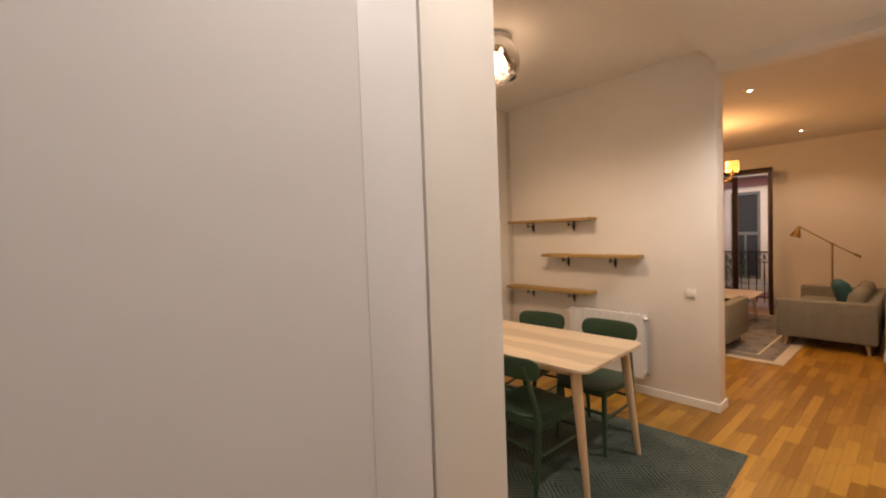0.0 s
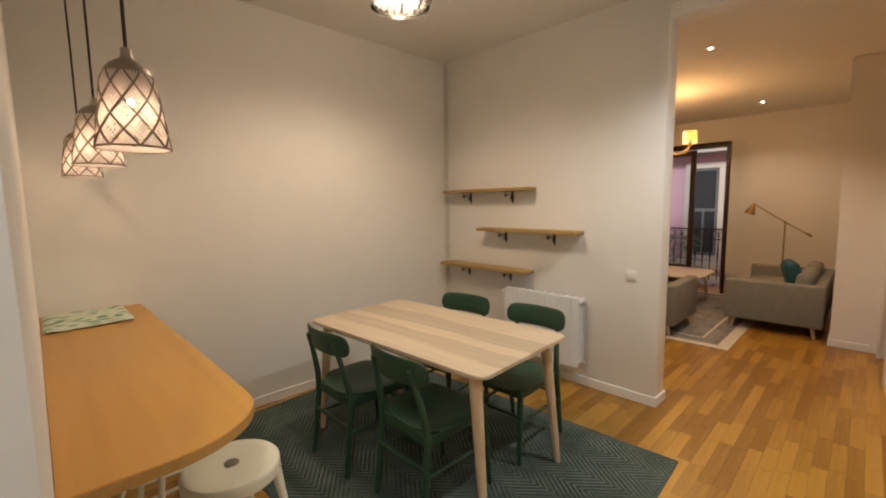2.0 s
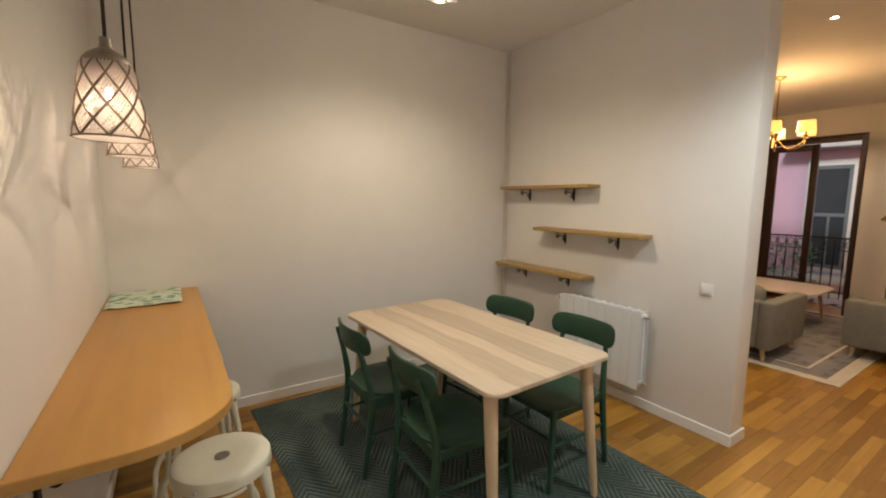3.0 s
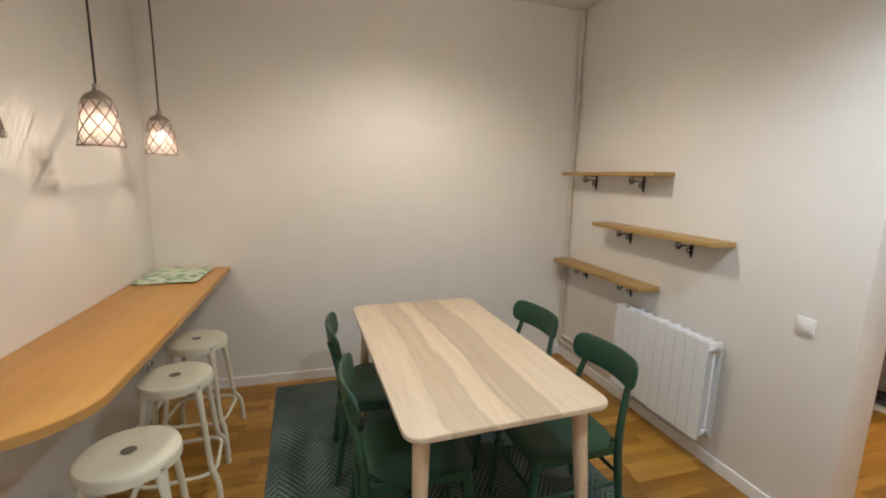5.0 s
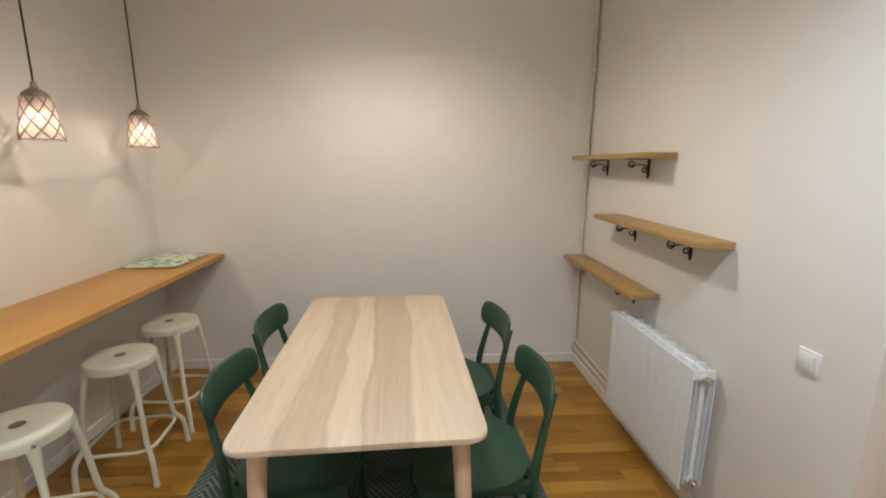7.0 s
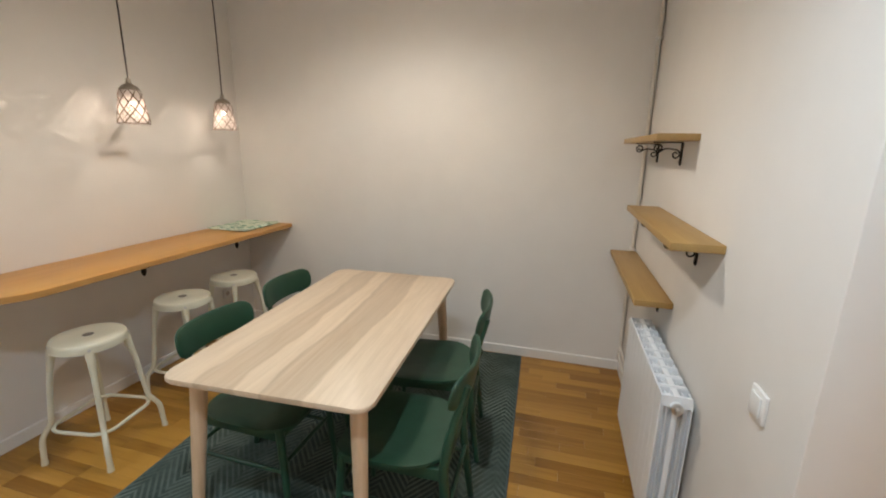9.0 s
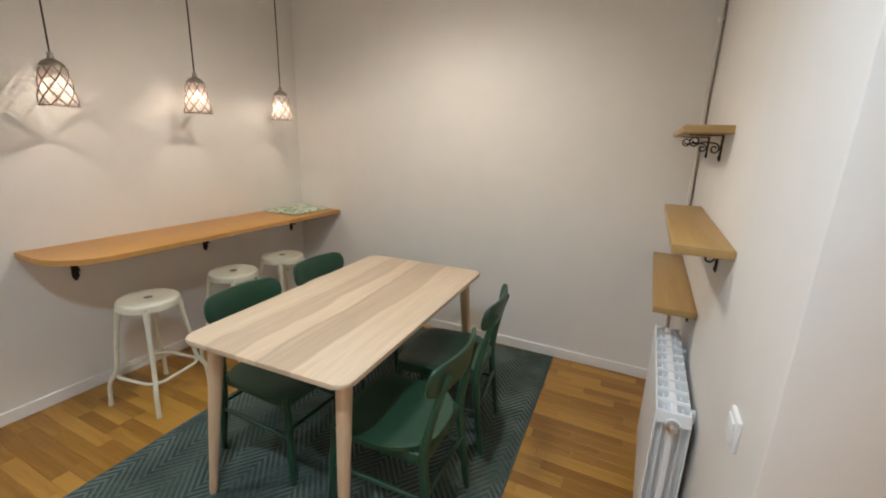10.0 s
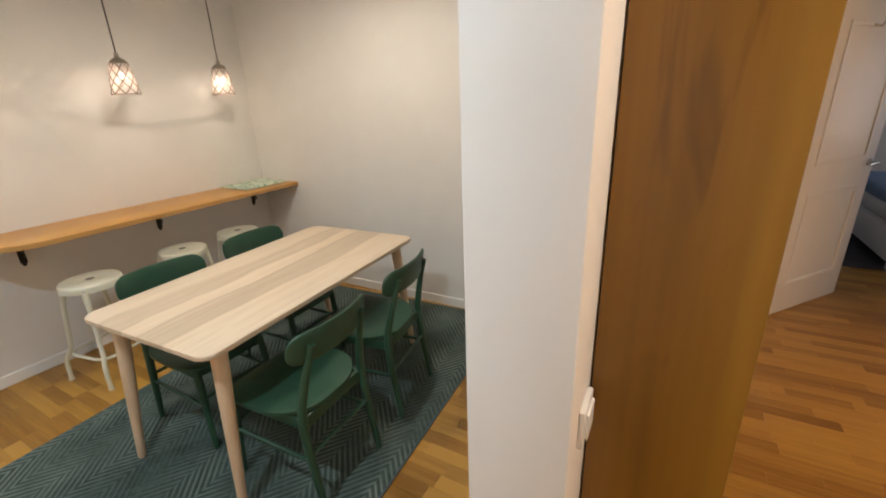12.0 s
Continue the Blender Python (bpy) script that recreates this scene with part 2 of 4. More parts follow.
PAINT = mat("wall_paint", (0.78, 0.75, 0.71), 0.72, 0, 0.02, 6, 0.12, 140)
CEIL = mat("ceiling_paint", (0.76, 0.73, 0.69), 0.8, 0, 0.02, 5, 0.06, 120)
TRIM = mat("white_enamel", (0.80, 0.78, 0.75), 0.35, 0, 0.02, 8)
DOORWHITE = mat("white_lacquer", (0.84, 0.81, 0.76), 0.42, 0, 0.015, 5, 0.03, 60)
DOORGREY = mat("grey_white_lacquer", (0.68, 0.67, 0.69), 0.42, 0, 0.02, 4, 0.03, 60)
FLOOR_OBJ = wood("oak_parquet", (0.245, 0.107, 0.013), (0.45, 0.236, 0.041), "X", 0.33, 1.5, "object", 0.58)
FLOOR_ISL = wood("oak_parquet_far", (0.245, 0.107, 0.013), (0.45, 0.236, 0.041), "X", 0.33, 1.5, "island", 0.58)
SUBFLOOR = mat("joint_shadow", (0.12, 0.06, 0.025), 0.9)
ASH = banded_table()
ASHLEG = wood("ash_solid", (0.56, 0.39, 0.24), (0.72, 0.54, 0.37), "Z", 0.45, 1.4)
BARWOOD = wood("oiled_beech", (0.48, 0.228, 0.042), (0.64, 0.342, 0.080), "Y", 0.36, 0.28)
BAREDGE = wood("beech_edge", (0.43, 0.225, 0.065), (0.55, 0.31, 0.10), "Y", 0.5, 1.0)
SHELFWOOD = wood("oak_shelf", (0.33, 0.195, 0.062), (0.45, 0.285, 0.10), "Y", 0.45, 1.0)
DOORWOOD = wood("varnished_oak_door", (0.150, 0.067, 0.005), (0.335, 0.160, 0.014), "Z", 0.38, 0.26)


def add_knots(m, tone):
    """Dark drawn-out streaks and knots over a wood."""
    t = m.node_tree
    b = t.nodes["Principled BSDF"]
    co, mp, n, ramp, mx = (t.nodes.new("ShaderNode" + k) for k in ("TexCoord", "Mapping", "TexNoise", "ValToRGB", "Mix"))
    mp.inputs["Scale"].default_value = (13, 13, 1.7)
    n.inputs["Scale"].default_value, n.inputs["Detail"].default_value, n.inputs["Distortion"].default_value = 1.0, 3, 1.6
    ramp.color_ramp.elements[0].position, ramp.color_ramp.elements[1].position = 0.57, 0.70
    t.links.new(co.outputs["Object"], mp.inputs["Vector"])
    t.links.new(mp.outputs[0], n.inputs["Vector"])
    t.links.new(n.outputs["Fac"], ramp.inputs["Fac"])
    mx.data_type, mx.blend_type = "RGBA", "MULTIPLY"
    t.links.new(ramp.outputs[0], mx.inputs[0])
    t.links.new(b.inputs["Base Color"].links[0].from_socket, mx.inputs[6])
    mx.inputs[7].default_value = (tone, tone * 0.93, tone * 0.8, 1)
    t.links.new(mx.outputs[2], b.inputs["Base Color"])


add_knots(DOORWOOD, 0.66)
GREEN = mat("green_lacquer", (0.020, 0.065, 0.037), 0.42, 0, 0.12, 14, 0.05, 160)
CREAM = mat("cream_powder_coat", (0.70, 0.67, 0.53), 0.42, 0, 0.05, 18, 0.04, 200)
PLUG = mat("grey_plug", (0.16, 0.14, 0.11), 0.5, 0, 0.1, 60)
IRON = mat("black_iron", (0.018, 0.014, 0.012), 0.55, 0.6, 0.3, 60, 0.3, 200)
STEEL = mat("brushed_steel", (0.60, 0.58, 0.55), 0.32, 1.0, 0.08, 60)
BRASS = mat("aged_brass", (0.36, 0.25, 0.115), 0.34, 1.0, 0.12, 40)
PIPE = mat("tan_pipe_paint", (0.70, 0.65, 0.57), 0.45, 0, 0.06, 30)
RADWHITE = mat("radiator_enamel", (0.80, 0.81, 0.82), 0.32, 0, 0.015, 10)
PLASTIC = mat("white_plastic", (0.80, 0.79, 0.77), 0.35, 0, 0.01, 10)
GREYFAB = mat("grey_upholstery", (0.205, 0.20, 0.17), 0.95, 0, 0.12, 90, 0.5, 500)
TEAL = mat("teal_velvet", (0.012, 0.075, 0.085), 0.85, 0, 0.2, 50, 0.3, 300)
RUG = chevron_rug()
RUG_EDGE = mat("rug_binding", (0.08, 0.11, 0.11), 0.95, 0, 0.15, 60)
RUG2 = worn_carpet()
RUG2_BORDER = mat("cream_carpet_border", (0.55, 0.49, 0.40), 0.95, 0, 0.08, 70)
CLOTH = leaf_cloth("green_print", (0.10, 0.25, 0.16), (0.60, 0.66, 0.52), 15)
DARKWOOD = wood("dark_stained_window_wood", (0.020, 0.008, 0.006), (0.05, 0.020, 0.013), "Z", 0.4)
WEAVE = mat("silver_brown_weave", (0.26, 0.20, 0.14), 0.5, 0.25, 0.2, 120)
WEAVE_FINE = mat("pale_weave", (0.66, 0.61, 0.57), 0.6, 0.0, 0.1, 120)


def let_light_through(m, colour, share):
    """Part of the light that falls on one side of a thin strand shows on the other."""
    t = m.node_tree
    b, out = t.nodes["Principled BSDF"], t.nodes["Material Output"]
    tr, mix = t.nodes.new("ShaderNodeBsdfTranslucent"), t.nodes.new("ShaderNodeMixShader")
    tr.inputs["Color"].default_value = (*colour, 1)
    mix.inputs[0].default_value = share
    t.links.new(b.outputs[0], mix.inputs[1])
    t.links.new(tr.outputs[0], mix.inputs[2])
    t.links.new(mix.outputs[0], out.inputs["Surface"])


let_light_through(WEAVE_FINE, (0.84, 0.79, 0.77), 0.6)
PENDCAP = mat("pewter_cap", (0.34, 0.30, 0.25), 0.42, 0.8, 0.15, 60)
CORD = mat("dark_cord", (0.03, 0.02, 0.015), 0.7, 0, 0.2, 90)
BULB = glow("warm_bulb", (1.0, 0.88, 0.76), 260)
BULBGLASS = glass("bulb_glass")
LAMPBULB = glow("lamp_bulb", (1.0, 0.84, 0.66), 16)
SPOTGLOW = glow("spot_glow", (1.0, 0.90, 0.78), 40)
AMBER = glow("amber_shade", (1.0, 0.47, 0.09), 1.9)
SMOKE = glass("smoked_glass", (0.36, 0.30, 0.23), 0.03)
CRYSTAL = glass("crystal", (0.95, 0.93, 0.9), 0.2)
PANE = glass("window_glass", (0.95, 0.97, 0.97))
FACADE = mat("mauve_render", (0.52, 0.36, 0.50), 0.9, 0, 0.06, 3, 0.1, 30)
STONE = mat("pale_stone", (0.50, 0.50, 0.52), 0.85, 0, 0.08, 6)
SHUTTER = mat("grey_shutter", (0.11, 0.13, 0.15), 0.7, 0, 0.1, 10)
DARKPANE = mat("dark_pane", (0.035, 0.045, 0.055), 0.12, 0, 0.1, 2)
LEAF = mat("leaves", (0.07, 0.22, 0.08), 0.6, 0, 0.4, 30)
BLUE = mat("blue_bedding", (0.22, 0.32, 0.50), 0.95, 0, 0.08, 20, 0.3, 60)
BEDWHITE = mat("white_bed_frame", (0.74, 0.76, 0.80), 0.5, 0, 0.02, 10)
DARKRUG = mat("dark_bedside_rug", (0.06, 0.06, 0.075), 0.95, 0, 0.2, 80)

# ---- shapes ----


def thing(name, at=(0, 0, 0), turn=0.0, label="", category="", group="", kind=""):
    """The Empty at a thing's base, which parents its parts."""
    ob = new(name)
    ob.empty_display_size = 0.1
    ob.matrix_basis = pose(*at, 0, 0, turn)
    return tagged(ob, label, category, group, kind)


def mesh_of(name, bm, material, smooth=True):
    me = bpy.data.meshes.new(name)
    bm.normal_update()
    bm.to_mesh(me)
    bm.free()
    me.materials.append(material)
    if smooth:
        for p in me.polygons:
            p.use_smooth = True
        me.set_sharp_from_angle(angle=radians(35))
    return me


def part(name, bm, material, parent=None, label="", kind=""):
    ob = new(name, mesh_of(name, bm, material))
    if parent is not None:
        ob.parent = parent
    return tagged(ob, label, "", "", kind)


def whole(name, bm, material, label="", category="", kind="", group=""):
    return tagged(new(name, mesh_of(name, bm, material)), label, category, group, kind)


def box(x0, x1, y0, y1, z0, z1, bevel=0.0, bm=None, segments=2):
    own = bmesh.new()
    vs = [own.verts.new((x, y, z)) for x in (x0, x1) for y in (y0, y1) for z in (z0, z1)]
    for f in ((0, 1, 3, 2), (4, 6, 7, 5), (0, 4, 5, 1), (2, 3, 7, 6), (0, 2, 6, 4), (1, 5, 7, 3)):
        own.faces.new([vs[i] for i in f])
    if bevel:
        bmesh.ops.bevel(own, geom=own.edges[:], offset=bevel, segments=segments, profile=0.5, affect="EDGES")
    if bm is None:
        return own
    join(bm, own)
    return bm


def join(bm, other, m=None):
    me = bpy.data.meshes.new("tmp")
    other.to_mesh(me)
    other.free()
    if m is not None:
        me.transform(m)
    bm.from_mesh(me)
    bpy.data.meshes.remove(me)
    return bm


def lathe(profile, sides=32, bm=None, at=(0, 0, 0), closed=True):
    """A turned shape round z from (radius, height) pairs."""
    own = bmesh.new() if bm is None else bm
    rings = []
    for r, z in profile:
        r = max(r, 0.0004)
        rings.append([own.verts.new((at[0] + r * math.cos(a), at[1] + r * math.sin(a), at[2] + z)) for a in (2 * math.pi * i / sides for i in range(sides))])
    for a, b in zip(rings, rings[1:]):
        for i in range(sides):
            j = (i + 1) % sides
            own.faces.new((a[i], a[j], b[j], b[i]))
    if closed:
        own.faces.new(rings[0][::-1])
        own.faces.new(rings[-1])
    return own


def tube(points, radii, sides=10, bm=None, flat=1.0):
    """A rod along points, with one radius or a radius a point."""
    own = bmesh.new() if bm is None else bm
    pts = [Vector(p) for p in points]
    if isinstance(radii, (int, float)):
        radii = [radii] * len(pts)
    rings, side = [], None
    for i, p in enumerate(pts):
        way = (pts[min(i + 1, len(pts) - 1)] - pts[max(i - 1, 0)]).normalized()
        if side is None:
            side = way.orthogonal().normalized()
        side = (side - way * side.dot(way)).normalized()
        up = way.cross(side)
        rings.append([own.verts.new(p + radii[i] * (math.cos(a) * side + flat * math.sin(a) * up)) for a in (2 * math.pi * k / sides for k in range(sides))])
    for a, b in zip(rings, rings[1:]):
        for k in range(sides):
            j = (k + 1) % sides
            own.faces.new((a[k], a[j], b[j], b[k]))
    own.faces.new(rings[0][::-1])
    own.faces.new(rings[-1])
    return own


def curve_points(ctrl, n=8):
    """A smooth line through the given points."""
    p = [Vector(c) for c in ctrl]
    p = [2 * p[0] - p[1]] + p + [2 * p[-1] - p[-2]]
    out = []
    for i in range(1, len(p) - 2):
        for k in range(n):
            s = k / n
            a, b, c, d = p[i - 1], p[i], p[i + 1], p[i + 2]
            out.append(0.5 * ((2 * b) + (c - a) * s + (2 * a - 5 * b + 4 * c - d) * s * s + (3 * b - a - 3 * c + d) * s ** 3))
    out.append(p[-2])
    return out


def rounded_outline(w, d, r, n=6):
    """Corner-rounded rectangle about the origin; r: one radius or four, from (+,+) anticlockwise."""
    rs = r if isinstance(r, (tuple, list)) else (r,) * 4
    pts = []
    for (sx, sy), rad, a0 in zip(((1, 1), (-1, 1), (-1, -1), (1, -1)), rs, (0, 90, 180, 270)):
        cx, cy = sx * (w / 2 - rad), sy * (d / 2 - rad)
        for k in range(n + 1):
            a = radians(a0 + 90 * k / n)
            pts.append((cx + rad * math.cos(a), cy + rad * math.sin(a)))
    return pts


def slab(outline, z0, z1, bevel=0.0, segments=2):
    bm = bmesh.new()
    low = [bm.verts.new((x, y, z0)) for x, y in outline]
    top = [bm.verts.new((x, y, z1)) for x, y in outline]
    n = len(outline)
    f0, f1 = bm.faces.new(low[::-1]), bm.faces.new(top)
    for i in range(n):
        bm.faces.new((low[i], low[(i + 1) % n], top[(i + 1) % n], top[i]))
    if bevel:
        bmesh.ops.bevel(bm, geom=list({e for f in (f0, f1) for e in f.edges}), offset=bevel, segments=segments, profile=0.5, affect="EDGES")
    return bm


def skew(bm, x0, slope):
    """Turn a wall slightly: y grows with the way along x."""
    for v in bm.verts:
        v.co.y += (v.co.x - x0) * slope
    return bm


def structure(name, bm, material, label, category):
    return whole(name, bm, material, label, category, "structure")


# ---- the large structure ----
X_BAR, X_SHELF, X_SHELF_B, Y_BACK, Y_END = 0.974, 4.10, 4.271, 3.128, 1.018
TOP = 3.05
structure("wall_bar", box(0.7785, X_BAR, 0.520, Y_BACK + 0.16, 0, TOP, 0.003), PAINT, "cream painted wall behind the breakfast bar", "wall")
structure("wall_back", box(X_BAR, X_SHELF, Y_BACK, Y_BACK + 0.16, 0, TOP), PAINT, "cream painted dining room wall with soft light pools", "wall")
structure("wall_shelf", box(X_SHELF, X_SHELF_B, Y_END, 3.75, 0, TOP, 0.004), PAINT, "cream painted partition wall that carries the shelves", "wall")
structure("wall_hall_left", box(-2.2, -0.318, 0.520, 0.70, 0, TOP), PAINT, "white painted hallway wall beside the door", "wall")
structure("wall_over_door", box(-0.318, 0.780, 0.547, 0.70, 2.12, TOP), PAINT, "white painted wall over the hallway door", "wall")
structure("wall_hall_right", skew(box(-2.2, 4.05, -0.60, -0.305, 0, TOP), 4.05, 0.045), PAINT, "cream painted hallway wall", "wall")
structure("wall_hall_far", skew(box(4.05, 5.72, -0.60, -0.226, 0, TOP, 0.004), 4.05, 0.035), PAINT, "cream painted hallway wall past the pilaster", "wall")
structure("wall_hall_lintel", skew(box(5.72, 6.52, -0.60, -0.226, 2.13, TOP), 4.05, 0.035), PAINT, "cream painted wall over a doorway", "wall")
structure("wall_hall_jamb", skew(box(6.52, 6.66, -0.60, -0.226, 0, TOP), 4.05, 0.035), PAINT, "cream painted wall strip beside a doorway", "wall")
structure("wall_living_south", box(6.66, 9.40, -0.60, 0.217, 0, TOP), PAINT, "cream painted living room wall behind the sofa", "wall")
structure("wall_hall_end", box(-2.4, -2.2, -0.90, 0.70, 0, TOP), PAINT, "cream painted wall that closes the hallway", "wall")
WX, WY0, WY1, WH = 9.20, 1.65, 2.82, 2.45
structure("wall_window_right", box(WX, WX + 0.28, 0.225, WY0, 0, TOP), PAINT, "cream painted living room wall beside the balcony door", "wall")
structure("wall_window_left", box(WX, WX + 0.28, WY1, 3.89, 0, TOP), PAINT, "cream painted living room wall beside the balcony door", "wall")
structure("wall_window_head", box(WX, WX + 0.28, WY0, WY1, WH, TOP), PAINT, "cream painted wall over the balcony door", "wall")
structure("wall_living_north", box(X_SHELF_B, 5.00, 3.75, 3.89, 0, TOP), PAINT, "cream painted wall beside the bedroom door", "wall")
structure("wall_living_north_far", box(5.94, WX, 3.75, 3.89, 0, TOP), PAINT, "cream painted living room wall", "wall")
structure("wall_bedroom_lintel", box(5.00, 5.94, 3.75, 3.89, 2.08, TOP), PAINT, "cream painted wall over the bedroom door", "wall")
structure("wall_bedroom_west", box(4.10, X_SHELF_B, 3.75, 8.0, 0, TOP), PAINT, "painted bedroom wall", "wall")
structure("wall_bedroom_north", box(X_SHELF_B, 9.40, 7.85, 8.0, 0, TOP), PAINT, "painted bedroom wall", "wall")
# This wall is out of view; its opening is added for the bedroom's light.
bed_wall = box(WX, WX + 0.2, 3.89, 4.9, 0, TOP)
box(WX, WX + 0.2, 6.7, 8.0, 0, TOP, bm=bed_wall)
box(WX, WX + 0.2, 4.9, 6.7, 0, 0.9, bm=bed_wall)
box(WX, WX + 0.2, 4.9, 6.7, 2.3, TOP, bm=bed_wall)
structure("wall_bedroom_east", bed_wall, PAINT, "painted bedroom wall with an added window opening", "wall")
structure("ceiling_dining", box(0.752, X_SHELF, Y_END, Y_BACK, 2.885, TOP), CEIL, "white painted dining room ceiling", "ceiling")
structure("ceiling_hall", box(-2.2, X_SHELF, -0.60, Y_END, 2.77, TOP), CEIL, "white painted lower hallway ceiling", "ceiling")
structure("ceiling_beam", box(X_SHELF, X_SHELF_B, -0.223, Y_END, 2.68, TOP, 0.003), CEIL, "white painted beam across the hallway", "beam")
structure("ceiling_living", box(X_SHELF_B, WX, -0.217, 3.75, 2.81, TOP), CEIL, "white painted living room ceiling", "ceiling")
structure("ceiling_bedroom", box(X_SHELF_B, WX, 3.89, 7.85, 2.81, TOP), CEIL, "white painted bedroom ceiling", "ceiling")
# Added lid out of view, so that sun and sky don't leak in.
structure("unseen_roof_slab", box(-2.5, 9.6, -0.6, 8.1, TOP, TOP + 0.1), CEIL, "unseen slab over the flat that shuts out daylight", "roof")


def baseboard(x0, x1, y0, y1, turn=0.0):
    """A white skirting strip; its long side follows the wall."""
    bm = skew(box(x0, x1, y0, y1, 0.0, 0.072, 0.003, segments=1), 4.05, turn)
    structure("baseboard", bm, TRIM, "white painted wooden baseboard along the wall", "baseboard")


BT = 0.014
baseboard(X_BAR + BT, X_SHELF - BT, Y_BACK - BT, Y_BACK)
baseboard(X_BAR, X_BAR + BT, 0.520, Y_BACK)
baseboard(X_SHELF - BT, X_SHELF, Y_END, Y_BACK)
baseboard(X_SHELF - BT, X_SHELF_B + BT, Y_END - BT, Y_END)
baseboard(X_SHELF_B, X_SHELF_B + BT, Y_END, 1.166)
baseboard(0.782, X_BAR + BT, 0.520 - BT, 0.520)
baseboard(-2.2, 4.05 - BT, -0.305, -0.305 + BT, 0.045)
baseboard(4.05 - BT, 4.05, -0.305, -0.226 + BT)
baseboard(4.05, 5.64, -0.226, -0.226 + BT, 0.035)
baseboard(6.66 - BT, 6.66, -0.07, 0.217 + BT)
baseboard(6.66, WX, 0.217, 0.217 + BT)
baseboard(WX - BT, WX, 0.239, WY0 - 0.08)
baseboard(5.94, WX, 3.75 - BT, 3.75)


def panel_door(name, w, h, material, label, panels=(), thick=0.04):
    """A door leaf hinged at its origin, along +x, with raised panels and a lever handle."""
    d = thing(name, label=label, category="door", kind="structure")
    part("leaf", box(0, w, -thick / 2, thick / 2, 0.008, h, 0.003), material, d)
    for x0, x1, z0, z1 in panels:
        for s in (-1, 1):
            y = s * thick / 2
            ring = bmesh.new()
            for a, b, c, e in ((x0, x1, z0, z0 + 0.03), (x0, x1, z1 - 0.03, z1), (x0, x0 + 0.03, z0 + 0.03, z1 - 0.03), (x1 - 0.03, x1, z0 + 0.03, z1 - 0.03)):
                box(a, b, min(y, y + s * 0.008), max(y, y + s * 0.008), c, e, 0.003, ring, 1)
            part("panel_moulding", ring, material, d)
    return d


def lever(parent, x, z, side, thick=0.04, toward=-1):
    h = part("door_handle", tube([(x, side * thick / 2, z), (x, side * (thick / 2 + 0.045), z), (x, side * (thick / 2 + 0.05), z), (x + toward * 0.03, side * (thick / 2 + 0.052), z), (x + toward * 0.11, side * (thick / 2 + 0.052), z - 0.004)], [0.009, 0.009, 0.010, 0.010, 0.008]), STEEL, parent, "chrome lever handle")
    rose = bmesh.new()
    tube([(x, side * thick / 2, z), (x, side * (thick / 2 + 0.008), z)], 0.025, 20, rose)
    part("rose", rose, STEEL, h)


# Hallway door: a flush white leaf in its casing, closed.
door_hall = thing("door_1", (-0.318, -0.013, 0), 0, "closed flush grey-white lacquered door in its casing in the hallway", "door", kind="structure")
part("leaf", box(0.0985, 0.9752, 0.5400, 0.60, 0.008, 2.03), DOORGREY, door_hall)
part("casing", box(0.9752, 1.0945, 0.5390, 0.60, 0, 2.12, 0.0003), DOORGREY, door_hall)
part("casing", box(0.0, 0.098, 0.5375, 0.60, 0, 2.12, 0.003), DOORGREY, door_hall)
part("head_casing", box(0.098, 0.9751, 0.5375, 0.60, 2.032, 2.12, 0.003), DOORGREY, door_hall)
part("door_handle", tube([(0.17, 0.540, 1.0), (0.17, 0.486, 1.0), (0.18, 0.483, 1.0), (0.29, 0.483, 0.998)], 0.009), STEEL, door_hall, "chrome lever handle")

# The white bedroom door, open.
d3 = panel_door("door_3", 0.83, 2.04, DOORWHITE, "open white panelled bedroom door with a chrome lever", ((0.12, 0.71, 0.22, 0.86), (0.12, 0.71, 1.05, 1.88)))
d3.matrix_basis = pose(5.040, 3.897, 0, 0, 0, 52.0)
lever(d3, 0.77, 1.02, -1)
part("coat_hook", tube([(0.36, -0.02, 1.86), (0.36, -0.06, 1.85), (0.36, -0.075, 1.87), (0.36, -0.08, 1.90)], 0.008), STEEL, d3, "small chrome hook")
for name, x0, x1, z0, z1 in (("trim", 5.00, 5.025, 0, 2.08), ("trim", 5.915, 5.94, 0, 2.08), ("trim", 5.025, 5.915, 2.055, 2.08)):
    structure(name, box(x0, x1, 3.740, 3.90, z0, z1, 0.003), TRIM, "white painted door frame of the bedroom", "door frame")
# The hallway's far doorway, with a wooden leaf in it.
for x0, x1, z0, z1 in ((5.65, 5.74, 0, 2.20), (6.50, 6.59, 0, 2.20), (5.74, 6.50, 2.12, 2.20)):
    structure("trim", skew(box(x0, x1, -0.230, -0.205, z0, z1, 0.004), 4.05, 0.035), TRIM, "cream painted door casing in the hallway", "door casing")
d4 = panel_door("door_4", 0.76, 2.11, wood("honey_pine_door", (0.34, 0.19, 0.08), (0.46, 0.28, 0.13), "Z", 0.4), "closed honey-coloured wooden door in the hallway")
d4.matrix_basis = pose(5.74, -0.235, 0, 0, 0, 2.0)
lever(d4, 0.70, 1.0, 1)

# ---- dining table ----
TABLE = thing("dining_table", (2.643, 1.832, 0.011), 2.75, "pale ash dining table with wavy grain bands and round tapered legs", "table")
part("tabletop", slab(rounded_outline(0.785, 1.405, 0.055, 8), 0.722, 0.742, 0.006, 3), ASH, TABLE)
